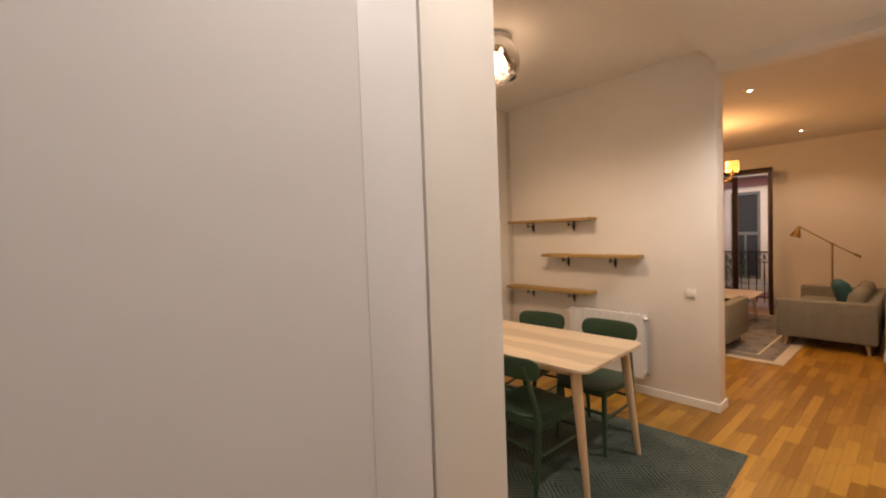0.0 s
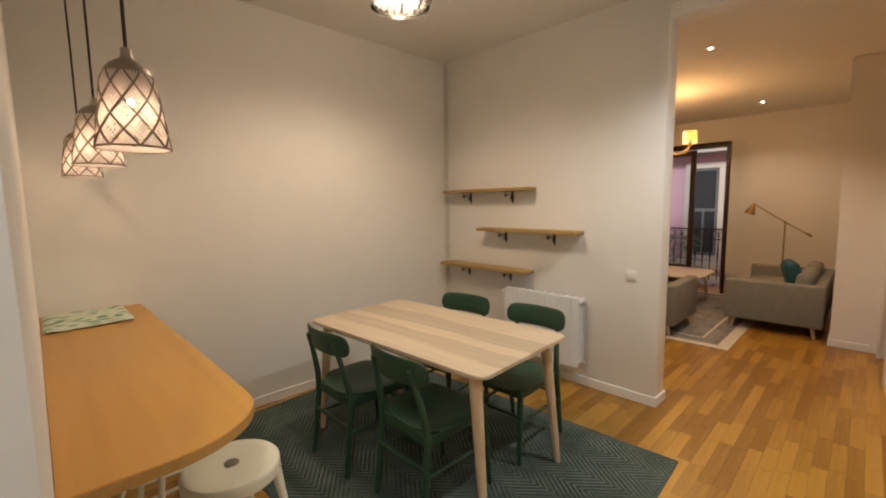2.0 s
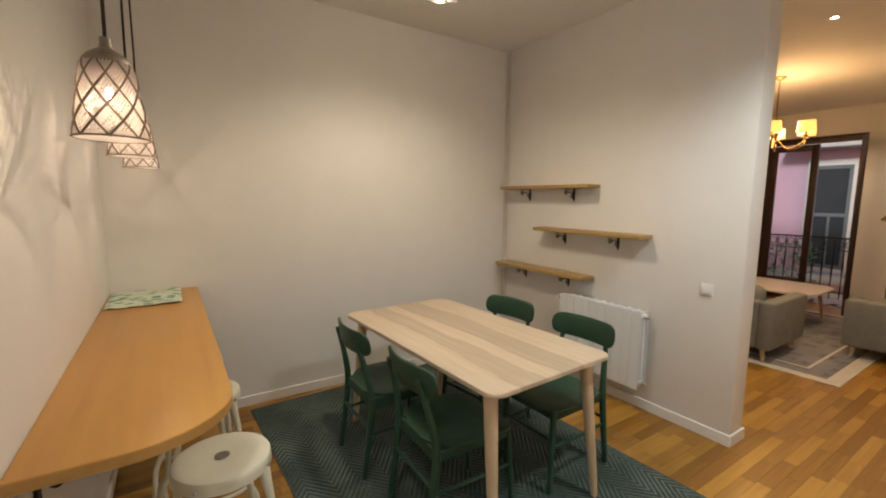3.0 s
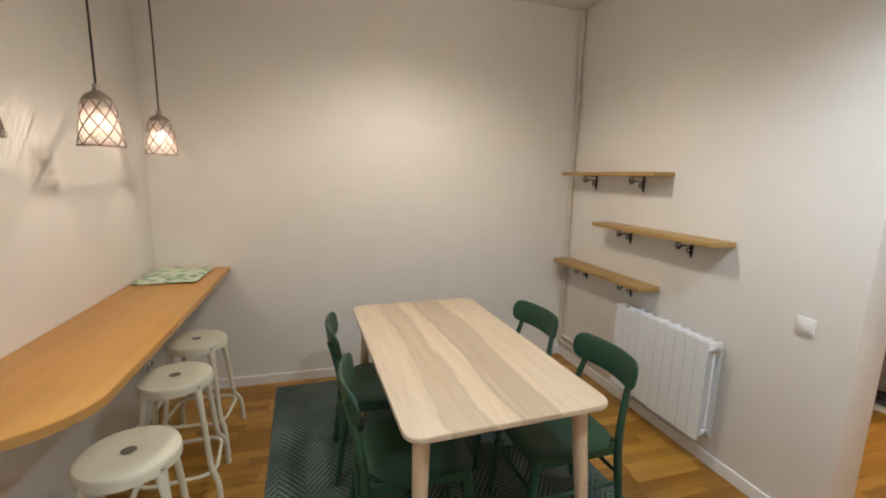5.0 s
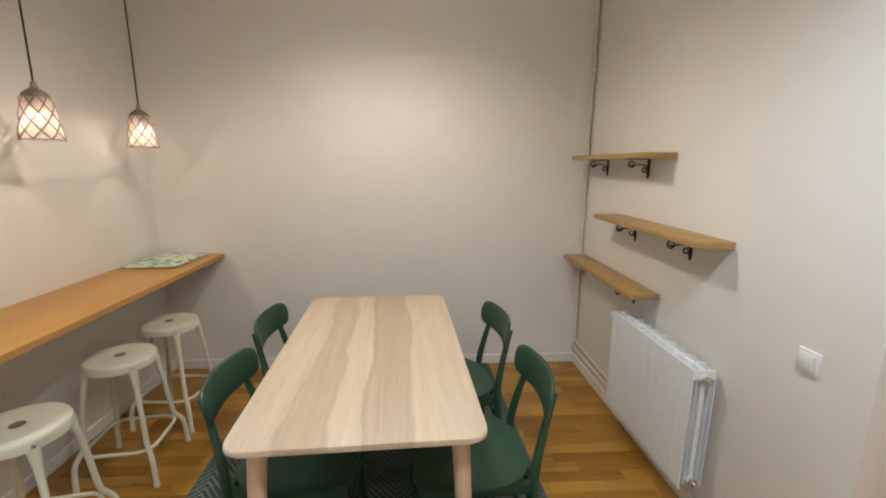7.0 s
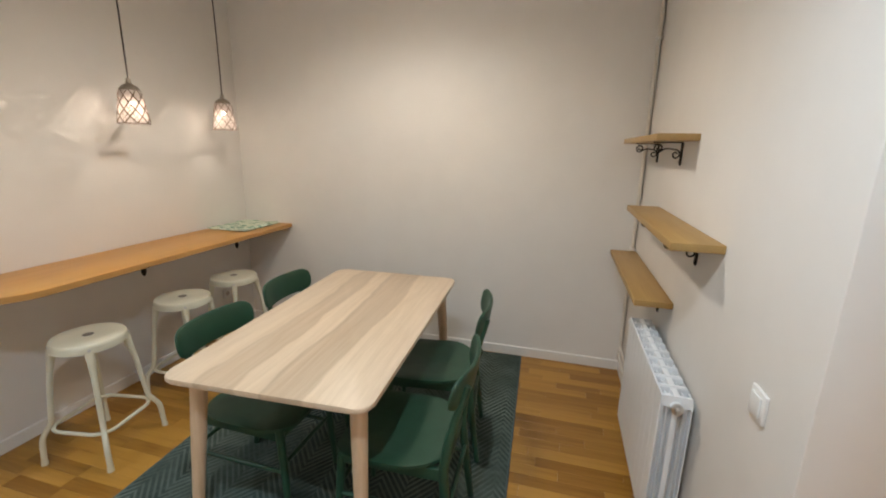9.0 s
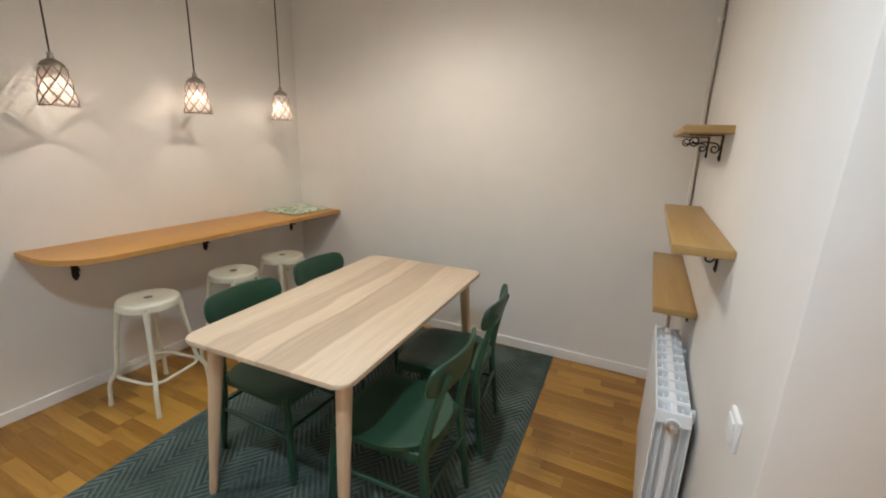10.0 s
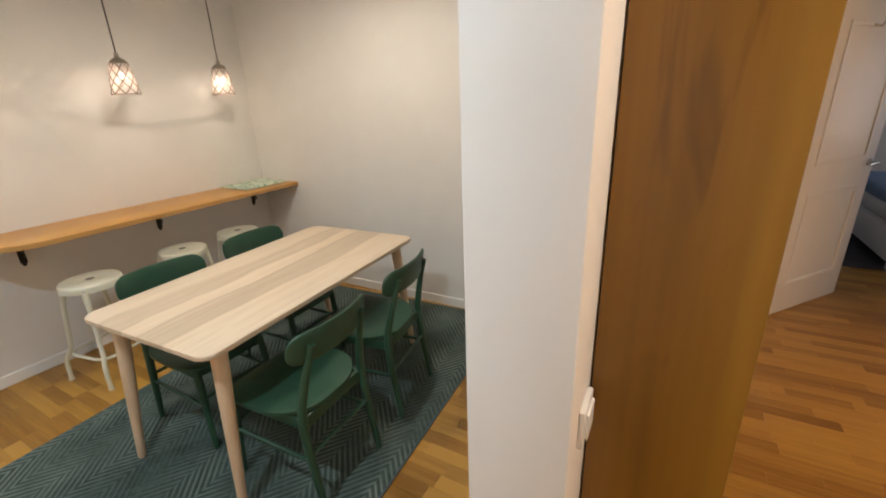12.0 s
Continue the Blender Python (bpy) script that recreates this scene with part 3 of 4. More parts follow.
for sx in (-1, 1):
    for sy in (-1, 1):
        foot, head = Vector((sx * 0.345, sy * 0.675, 0)), Vector((sx * 0.315, sy * 0.600, 0.722))
        part("leg", tube([foot + (head - foot) * s for s in (0, 0.02, 0.3, 0.6, 0.97, 1)], [0.0145, 0.0165, 0.0215, 0.0265, 0.031, 0.031], 18), ASHLEG, TABLE)
    part("apron", box(sx * 0.31 - 0.011, sx * 0.31 + 0.011, -0.56, 0.56, 0.675, 0.722, 0.003), ASHLEG, TABLE)
for sy in (-1, 1):
    part("apron", box(-0.29, 0.29, sy * 0.59 - 0.011, sy * 0.59 + 0.011, 0.675, 0.722, 0.003), ASHLEG, TABLE)

# ---- dining chairs ----


def dining_chair():
    """A green chair that faces +x, its base at the seat's middle."""
    c = thing("dining_chair", label="dark green lacquered wooden dining chair with a curved backrest", category="chair", group="chairs round the table")
    # Seat: rounded, dished, with its front edge rolled down.
    seat = bmesh.new()
    outline = rounded_outline(0.44, 0.445, (0.12, 0.17, 0.17, 0.12), 8)
    steps = (0.0, 0.35, 0.7, 0.92, 1.0)

    def dish(x, y):
        return 0.450 - 0.020 * math.cos(min(1.0, abs(y) / 0.21) * math.pi / 2) - 0.010 * max(0.0, (x - 0.12) / 0.1) ** 2 + 0.008 * max(0.0, -x / 0.2)

    for z, flip in ((0.0, False), (-0.016, True)):
        rings = [[seat.verts.new((x * s, y * s, dish(x * s, y * s) + z - (0.003 if s == 1.0 and not flip else 0))) for x, y in outline] for s in steps[1:]]
        mid = seat.verts.new((0, 0, dish(0, 0) + z))
        n = len(outline)
        for i in range(n):
            f = [mid, rings[0][i], rings[0][(i + 1) % n]]
            seat.faces.new(f[::-1] if flip else f)
            for a, b in zip(rings, rings[1:]):
                f = [a[i], b[i], b[(i + 1) % n], a[(i + 1) % n]]
                seat.faces.new(f[::-1] if flip else f)
        if flip:
            for i in range(n):
                seat.faces.new((upper[i], rings[-1][i], rings[-1][(i + 1) % n], upper[(i + 1) % n]))
        upper = rings[-1]
    part("seat", seat, GREEN, c)
    # Backrest: a bent board with rounded ends.
    back = bmesh.new()
    L, Hh = 0.43, 0.066
    rings = []
    for k in range(33):
        q = -math.cos(math.pi * k / 32)
        y = L / 2 * q
        e = max(0.0, (abs(y) - (L / 2 - 0.075)) / 0.075)
        h = Hh * max(0.02, (1 - e ** 2.6)) ** (1 / 2.6)
        d = 0.0105 * max(0.10, (1 - e ** 5)) ** 0.5
        ring = []
        for m in range(16):
            a = 2 * math.pi * m / 16
            ca, sa = math.cos(a), math.sin(a)
            z = h * math.copysign(abs(sa) ** 0.55, sa)
            x = d * math.copysign(abs(ca) ** 0.55, ca)
            ring.append(back.verts.new((-0.234 - 0.050 * (1 - (y / 0.22) ** 2) + x - 0.16 * z, y, 0.733 + z)))
        rings.append(ring)
    for a, b in zip(rings, rings[1:]):
        for m in range(16):
            back.faces.new((a[m], a[(m + 1) % 16], b[(m + 1) % 16], b[m]))
    back.faces.new(rings[0][::-1])
    back.faces.new(rings[-1])
    bmesh.ops.recalc_face_normals(back, faces=back.faces[:])
    part("backrest", back, GREEN, c)
    for s in (-1, 1):
        post = curve_points([(-0.262, s * 0.182, 0), (-0.232, s * 0.180, 0.22), (-0.214, s * 0.176, 0.42), (-0.238, s * 0.160, 0.58), (-0.283, s * 0.138, 0.748)], 5)
        k = len(post) - 1
        part("back_leg", tube(post, [0.0130 + 0.0052 * math.sin(math.pi * min(1, i / k * 1.1)) for i in range(k + 1)], 14), GREEN, c)
        part("front_leg", tube([(0.212, s * 0.180, 0), (0.195, s * 0.172, 0.25), (0.182, s * 0.166, 0.425)], [0.0125, 0.016, 0.018], 14), GREEN, c)
        part("side_rail", box(-0.205, 0.18, s * 0.168 - 0.010, s * 0.168 + 0.010, 0.375, 0.425, 0.003), GREEN, c)
        part("stretcher", tube([(-0.236, s * 0.178, 0.235), (0.0, s * 0.178, 0.235), (0.198, s * 0.174, 0.235)], [0.0085, 0.0105, 0.0085], 12), GREEN, c)
    part("front_rail", box(0.165, 0.187, -0.158, 0.158, 0.375, 0.422, 0.003), GREEN, c)
    part("back_rail", box(-0.217, -0.198, -0.165, 0.165, 0.375, 0.425, 0.003), GREEN, c)
    for x in (-0.232, 0.194):
        part("cross_stretcher", tube([(x, -0.176, 0.270), (x, 0, 0.270), (x, 0.176, 0.270)], [0.0085, 0.0105, 0.0085], 12), GREEN, c)
    return c


RUG_TOP = 0.011
chair = dining_chair()
chair.matrix_basis = pose(2.398, 1.520, RUG_TOP, 0, 0, -1)
copy_thing(chair, pose(2.354, 2.098, RUG_TOP, 0, 0, 0))
copy_thing(chair, pose(3.046, 1.499, RUG_TOP, 0, 0, 182))
copy_thing(chair, pose(3.004, 2.056, RUG_TOP, 0, 0, 187))

# ---- rug under the table ----
rug = thing("rug", (2.603, 1.858, 0.0), 2.5, "teal-grey woven rug with carved herringbone lozenges under the dining table", "rug")
part("woven_field", slab(rounded_outline(1.68, 2.40, 0.01, 3), 0.001, 0.0095, 0.003), RUG, rug)
edge = bmesh.new()
for x0, x1, y0, y1 in ((-0.85, -0.84, -1.21, 1.21), (0.84, 0.85, -1.21, 1.21), (-0.84, 0.84, -1.21, -1.20), (-0.84, 0.84, 1.20, 1.21)):
    box(x0, x1, y0, y1, 0.001, 0.010, 0.003, edge, 1)
part("binding", edge, RUG_EDGE, rug)

# ---- breakfast bar ----
bar = thing("breakfast_bar", (0, 0, 0), 0, "oiled honey-coloured wooden wall-hung breakfast bar with a rounded corner", "counter")
bx0, bx1, by0, by1 = X_BAR + 0.001, 1.430, 1.112, Y_BACK - 0.002
outline = [(bx0, by1), (bx0, by0)]
for k in range(13):
    a = radians(-90 + 90 * k / 12)
    outline.append((bx1 - 0.26 + 0.26 * math.cos(a), by0 + 0.24 + 0.24 * math.sin(a)))
outline.append((bx1 + 0.002, 1.75))
outline.append((bx1 - 0.004, by1))
part("worktop", slab(outline, 0.874, 0.904, 0.003), BARWOOD, bar)


edge_line = outline[1:]
band = bmesh.new()
loops = []
for k, (ex, ey) in enumerate(edge_line):
    a, c = edge_line[max(0, k - 1)], edge_line[min(len(edge_line) - 1, k + 1)]
    out = Vector((c[1] - a[1], a[0] - c[0])).normalized() * 0.0015
    loops.append([band.verts.new((ex + out.x * q, ey + out.y * q, z)) for q, z in ((-0.5, 0.8755), (1, 0.8755), (1, 0.9015), (-0.5, 0.9015))])
for a, c in zip(loops, loops[1:]):
    for k in range(4):
        band.faces.new((a[k], c[k], c[(k + 1) % 4], a[(k + 1) % 4]))
band.faces.new(loops[0])
band.faces.new(loops[-1][::-1])
bmesh.ops.recalc_face_normals(band, faces=band.faces[:])
part("edge_band", band, BAREDGE, bar, "plain honey wood edge band")


def scroll_bracket(reach, drop, half=0.010):
    """A black wrought-iron bracket: wall plate, arm and an S-scroll between them. Wall at x = 0, arm along +x."""
    b = thing("bracket", label="black wrought iron scroll bracket fixed to the wall", category="bracket")
    part("wall_plate", box(0.0005, 0.005 + half * 0.3, -half, half, -drop, -0.0005, 0.0015, segments=1), IRON, b)
    part("arm", box(0.005, reach, -half * 0.9, half * 0.9, -0.005, -0.0005, 0.0012, segments=1), IRON, b)
    line = []
    for k in range(16):
        a = -math.pi * 0.5 + 2.6 * math.pi * (1 - k / 15)
        r = 0.008 + 0.016 * k / 15
        line.append((reach * 0.80 + r * math.cos(a) * 0.9, 0, -0.028 + r * math.sin(a) * 0.85))
    low = []
    for k in range(16):
        a = math.pi * 0.5 + 2.4 * math.pi * k / 15
        r = 0.022 - 0.015 * k / 15
        low.append((reach * 0.22 + r * math.cos(a) * 0.85, 0, -drop * 0.66 + r * math.sin(a)))
    mid = curve_points([line[-1], (reach * 0.55, 0, -drop * 0.36), low[0]], 6)
    part("scroll", tube([Vector(p) for p in line[:-1]] + mid + [Vector(p) for p in low[1:]], 0.0036 + (half - 0.010) * 0.25, 6), IRON, b)
    tip = bmesh.new()
    tube([(0.003, 0, -drop), (0.004, 0, -drop - 0.012), (0.003, 0, -drop - 0.022)], [half * 0.8, half * 0.6, 0.001], 8, tip)
    part("finial", tip, IRON, b)
    return b


bb = scroll_bracket(0.20, 0.170, 0.017)
tagged(bb, "black wrought iron scroll bracket under the breakfast bar", "bracket", "bar brackets")
bb.matrix_basis = pose(X_BAR, 1.345, 0.874)
for y in (2.140, 2.978):
    copy_thing(bb, pose(X_BAR, y, 0.874))

# ---- shelves ----


def wall_shelf(y0, y1, z, brackets):
    s = thing("wall_shelf", (X_SHELF, (y0 + y1) / 2, z), 0, "light oak floating wall shelf on black iron brackets", "shelf", "wall shelves")
    h = (y1 - y0) / 2
    part("board", box(-0.160, -0.001, -h, h, -0.028, 0, 0.0025), SHELFWOOD, s)
    for y in brackets:
        copy_thing(sb, pose(X_SHELF, y, z - 0.028, 0, 0, 180))


sb = scroll_bracket(0.125, 0.085)
tagged(sb, "black wrought iron scroll bracket under a wall shelf", "bracket", "shelf brackets")
sb.matrix_basis = pose(X_SHELF, 2.28, 1.619 - 0.028, 0, 0, 180)
wall_shelf(2.034, 3.020, 1.619, (2.78,))
wall_shelf(1.588, 2.578, 1.262, (1.85, 2.35))
wall_shelf(2.050, 3.062, 0.902, (2.295, 2.80))

# ---- radiator ----
rad = thing("radiator", (X_SHELF - 0.045, 0, 0.03), 0, "white enamelled ten-section wall radiator under the shelves", "radiator")
N_SEC, RY0, RP = 10, 1.556, 0.0719
sec_mesh = mesh_of("section", box(-0.082, -0.076, -0.0349, 0.0349, 0.145, 0.706, 0.002, segments=1), RADWHITE)
fin_meshes = [mesh_of("fin", box(*lim, 0.0015, segments=1), RADWHITE) for lim in (
    (0.018, 0.023, -0.032, 0.032, 0.150, 0.690), (-0.0765, 0.0185, -0.004, 0.004, 0.160, 0.690),
    (-0.058, -0.054, -0.031, 0.031, 0.165, 0.690), (-0.040, -0.020, -0.032, 0.032, 0.165, 0.702),
    (-0.004, 0.0, -0.031, 0.031, 0.165, 0.690), (-0.0765, 0.0185, -0.0325, -0.029, 0.660, 0.704), (-0.0765, 0.0185, 0.029, 0.0325, 0.660, 0.704))]
for i in range(N_SEC):
    ob = new("section", sec_mesh)
    ob.parent, ob.location = rad, (0, RY0 + RP * (i + 0.5), 0)
    for fm in fin_meshes:
        new("fin", fm).parent = ob
for z in (0.185, 0.665):
    part("manifold", tube([(-0.030, RY0 - 0.008, z), (-0.030, RY0 + N_SEC * RP + 0.008, z)], 0.021, 16), RADWHITE, rad)
    part("end_cap", tube([(-0.030, RY0 - 0.034, z), (-0.030, RY0 - 0.030, z), (-0.030, RY0 - 0.020, z), (-0.030, RY0 - 0.018, z), (-0.030, RY0 - 0.008, z)], [0.009, 0.012, 0.012, 0.019, 0.020], 16), STEEL, rad, "chrome end plug")
valve = tube([(-0.030, RY0 + N_SEC * RP + 0.008, 0.665), (-0.030, RY0 + N_SEC * RP + 0.045, 0.665)], 0.011, 12)
tube([(-0.030, RY0 + N_SEC * RP + 0.03, 0.665), (-0.080, RY0 + N_SEC * RP + 0.03, 0.665)], [0.012, 0.016], 12, valve)
part("valve", valve, PLASTIC, rad)
for y in (RY0 + 0.12, RY0 + N_SEC * RP - 0.12):
    part("wall_hook", box(0.0225, 0.0445, y - 0.012, y + 0.012, 0.62, 0.66, 0.002), RADWHITE, rad)
pipes = thing("heating_pipes", (0, 0, 0), 0, "thin cream painted heating pipes in the corner", "pipe")
part("pipe", tube(curve_points([(4.080, 3.086, 2.868), (4.080, 3.086, 1.5), (4.080, 3.086, 0.27), (4.080, 3.065, 0.205), (4.078, 2.9, 0.198), (4.060, 2.45, 0.206), (4.026, 2.29, 0.215)], 6), 0.0085, 10), PIPE, pipes)
part("pipe", tube(curve_points([(4.080, 3.115, 2.868), (4.080, 3.115, 1.5), (4.080, 3.112, 0.22), (4.076, 3.07, 0.150), (4.070, 2.9, 0.146), (4.070, 2.42, 0.152), (4.060, 2.28, 0.165)], 6), 0.0085, 10), PIPE, pipes)
for z in (0.9, 2.2):
    part("pipe_clip", box(4.066, 4.0995, 3.078, 3.122, z, z + 0.018, 0.002), TRIM, pipes)


def wall_switch(at, turn, keys=1):
    s = thing("light_switch", at, turn, "square white plastic light switch on the wall", "switch")
    part("frame", box(-0.038, 0.038, -0.010, 0.0, -0.038, 0.038, 0.003), PLASTIC, s)
    w = 0.052 / keys
    for k in range(keys):
        part("rocker", box(-0.026 + k * w + 0.001, -0.026 + (k + 1) * w - 0.001, -0.0150, -0.0102, -0.026, 0.026, 0.0015), PLASTIC, s)
    return s


wall_switch((X_SHELF, 1.211, 0.945), -90)
wall_switch((X_SHELF_B, 1.118, 1.015), 90)

sock = thing("wall_socket", (X_BAR, 2.855, 0.335), 90, "double white plastic wall socket low under the bar", "socket")
part("frame", box(-0.075, 0.075, -0.009, 0.0, -0.038, 0.038, 0.003), PLASTIC, sock)
for sx in (-0.036, 0.036):
    well = part("socket_well", tube([(sx, -0.0092, 0), (sx, -0.0112, 0)], 0.021, 20), mat("socket_grey", (0.35, 0.33, 0.30), 0.5), sock, "grey round socket well")
    # Black discs on the surface: the shade inside the holes, put in as colour.
    for hx in (-0.0095, 0.0095):
        part("pin_hole_disc", tube([(sx + hx, -0.0113, 0), (sx + hx, -0.0120, 0)], 0.003, 8), IRON, well)

# ---- bar stools ----


def bar_stool():
    s = thing("bar_stool", label="cream powder-coated metal bar stool with a foot ring", category="stool", group="stools along the bar")
    part("seat", lathe([(0.012, 0.632), (0.012, 0.640), (0.03, 0.6425), (0.09, 0.645), (0.136, 0.6445), (0.148, 0.642), (0.1525, 0.636), (0.1535, 0.626), (0.1545, 0.600), (0.151, 0.599), (0.149, 0.620), (0.143, 0.632), (0.03, 0.634)], 40, closed=False), CREAM, s)
    part("plug", lathe([(0.0005, 0.638), (0.012, 0.640), (0.022, 0.6436), (0.024, 0.6445), (0.018, 0.6452), (0.0005, 0.6440)], 24, closed=False), PLUG, s, "grey plug in the seat's hole")
    for i in range(4):
        a = radians(45 + 90 * i)
        ux, uy = math.cos(a), math.sin(a)
        line = curve_points([(ux * 0.140, uy * 0.140, 0.604), (ux * 0.168, uy * 0.168, 0.45), (ux * 0.193, uy * 0.193, 0.235), (ux * 0.212, uy * 0.212, 0.19), (ux * 0.238, uy * 0.238, 0.135), (ux * 0.247, uy * 0.247, 0.02)], 5)
        leg = part("leg", tube(line, [0.0205, 0.0185, 0.0160, 0.0140, 0.0128] + [0.0122] * (len(line) - 5), 12), CREAM, s)
        part("foot_cap", tube([(ux * 0.247, uy * 0.247, 0.022), (ux * 0.248, uy * 0.248, 0.0)], [0.0138, 0.0148], 12), CREAM, leg)
        part("screw", tube([(ux * 0.152, uy * 0.152, 0.616), (ux * 0.1595, uy * 0.1595, 0.616)], [0.008, 0.0065], 10), STEEL, leg)
    # Foot ring: a rounded square rod.
    ring = rounded_outline(0.315, 0.315, 0.075, 6)
    part("foot_ring", tube([(x, y, 0.185) for x, y in ring + ring[:1]], 0.009, 10), CREAM, s)
    return s


stool = bar_stool()
stool.matrix_basis = pose(1.404, 1.482, 0, 0, 0, 10) @ Matrix.Diagonal((1, 1, 0.965, 1))
copy_thing(stool, pose(1.378, 2.050, 0, 0, 0, 6))
copy_thing(stool, pose(1.352, 2.510, 0, 0, 0, -4))

# ---- folded cloth on the bar ----
cloth = bmesh.new()
cols, rows = 26, 34
for layer in range(2):
    z0 = 0.9055 + 0.007 * layer
    g = []
    for i in range(cols + 1):
        row = []
        for j in range(rows + 1):
            x, y = 0.986 + 0.345 * i / cols + 0.004 * layer, 2.685 + 0.42 * j / rows - 0.012 * layer
            e = min(i, cols - i, j, rows - j)
            z = z0 + 0.006 + 0.010 * noise.noise(Vector((x * 9, y * 9, layer * 3.1))) - (0.006 if e == 0 else 0.001 if e == 1 else 0)
            row.append(cloth.verts.new((x + 0.006 * noise.noise(Vector((y * 12, layer, 0))), y + 0.005 * noise.noise(Vector((x * 12, layer + 5, 0))), max(z, 0.9055))))
        g.append(row)
    for i in range(cols):
        for j in range(rows):
            cloth.faces.new((g[i][j], g[i + 1][j], g[i + 1][j + 1], g[i][j + 1]))
cl = whole("folded_cloth", cloth, CLOTH, "folded green and white printed placemats on the bar", "cloth")

# ---- pendant lamps ----


def pendant_lamp():
    """A woven bell shade on a cord; the base is the bell's rim."""
    p = thing("pendant_lamp", label="lit pendant lamp with a pewter lattice bell shade", category="lamp", group="pendants over the bar")

    def radius(h):
        s = h / 0.205
        return 0.079 - 0.029 * s ** 1.1 - 0.016 * max(0, (s - 0.8) / 0.2) ** 2

    def helix(turns, start, way, r, n=26, off=0.0, dense=0.0):
        pts = []
        for k in range(n + 1):
            h = 0.003 + 0.180 * k / n
            a = start + way * turns * 2 * math.pi * k / n
            pts.append(((radius(h) + off) * math.cos(a), (radius(h) + off) * math.sin(a), h))
        return tube(pts, [r + dense * max(0.0, k / n - 0.42) for k in range(n + 1)], 4)

    heavy = bmesh.new()
    for i in range(8):
        for way in (-1, 1):
            join(heavy, helix(0.30, 2 * math.pi * i / 8, way, 0.0031))
    part("lattice", heavy, WEAVE, p, "brown lattice of the shade")
    fine = bmesh.new()
    for i in range(44):
        for way in (-1, 1):
            join(fine, helix(0.30, 2 * math.pi * (i + 0.5) / 44, way, 0.00110, 20, -0.002, 0.0056))
    part("mesh_weave", fine, WEAVE_FINE, p, "pale woven mesh of the shade")
    rim = bmesh.new()
    ring = [(0.080 * math.cos(a), 0.080 * math.sin(a), 0.003) for a in (2 * math.pi * k / 40 for k in range(41))]
    tube(ring, 0.0026, 8, rim)
    part("rim", rim, WEAVE, p)
    part("lining", lathe([(0.0765, 0.002), (0.0745, 0.016), (0.0735, 0.016), (0.0755, 0.002)], 40, closed=False), WEAVE_FINE, p, "pale lining inside the rim")
    part("cap", lathe([(0.0495, 0.178), (0.0530, 0.176), (0.0505, 0.189), (0.041, 0.203), (0.026, 0.214), (0.015, 0.221), (0.012, 0.232), (0.012, 0.246), (0.004, 0.248)], 28, closed=False), PENDCAP, p, "pewter cap")
    holder = part("bulb_holder", lathe([(0.004, 0.215), (0.015, 0.213), (0.015, 0.150), (0.012, 0.146)], 16), PENDCAP, p)
    part("filament", lathe([(0.0005, 0.108), (0.0035, 0.109), (0.0045, 0.114), (0.0035, 0.120), (0.0005, 0.122)], 12), BULB, holder, "lit warm filament")
    env = part("bulb", lathe([(0.0005, 0.082), (0.010, 0.084), (0.019, 0.092), (0.022, 0.104), (0.019, 0.118), (0.013, 0.132), (0.011, 0.146)], 18), BULBGLASS, holder, "clear glass bulb")
    env.visible_shadow = False
    part("cord", tube([(0, 0, 0.246), (0.0015, 0.001, 0.6), (-0.001, 0.001, 0.95), (0, 0, 1.21)], 0.0042, 8), CORD, p)
    part("canopy", lathe([(0.0005, 1.198), (0.045, 1.203), (0.050, 1.218), (0.050, 1.2365)], 28), PENDCAP, p)
    return p


for px, py, pz in PENDANTS:
    point_light("pendant_light", (px, py, pz + 0.103), PENDANT_WATTS, (1.0, 0.82, 0.63), 0.0012)
pend = pendant_lamp()
pend.matrix_basis = pose(*PENDANTS[0])
copy_thing(pend, pose(*PENDANTS[1], 0, 0, 17))
copy_thing(pend, pose(*PENDANTS[2], 0, 0, 31))

# ---- ceiling lamp over the table ----
cl_lamp = thing("ceiling_lamp", (*DINING_LAMP, 2.885), 0, "smoked glass drum ceiling lamp with hanging crystals, lit", "lamp")
part("base_plate", lathe([(0.0005, -0.001), (0.135, -0.001), (0.140, -0.006), (0.140, -0.026), (0.135, -0.030), (0.0005, -0.030)], 48), STEEL, cl_lamp, "chrome ceiling plate")
drum = part("drum", lathe([(0.140, -0.030), (0.168, -0.075), (0.190, -0.13), (0.193, -0.18), (0.186, -0.235), (0.168, -0.275), (0.164, -0.273), (0.182, -0.232), (0.189, -0.18), (0.186, -0.13), (0.164, -0.075), (0.137, -0.032)], 56, closed=False), SMOKE, cl_lamp, "smoked glass drum shade")
for rr, rz in ((0.166, -0.277), (0.150, -0.262)):
    part("rim_ring", tube([(rr * math.cos(a), rr * math.sin(a), rz) for a in (2 * math.pi * k / 48 for k in range(49))], 0.0035, 8), CRYSTAL, cl_lamp, "clear glass rim")
drum.visible_shadow = False
for i in range(5):
    a = 2 * math.pi * i / 5
    hold = part("bulb_holder", lathe([(0.012, -0.030), (0.012, -0.075), (0.009, -0.080)], 14, at=(0.07 * math.cos(a), 0.07 * math.sin(a), 0)), STEEL, cl_lamp)
    part("bulb", lathe([(0.009, -0.080), (0.013, -0.095), (0.014, -0.112), (0.009, -0.127), (0.001, -0.131)], 12, at=(0.07 * math.cos(a), 0.07 * math.sin(a), 0)), LAMPBULB, hold, "lit capsule bulb")
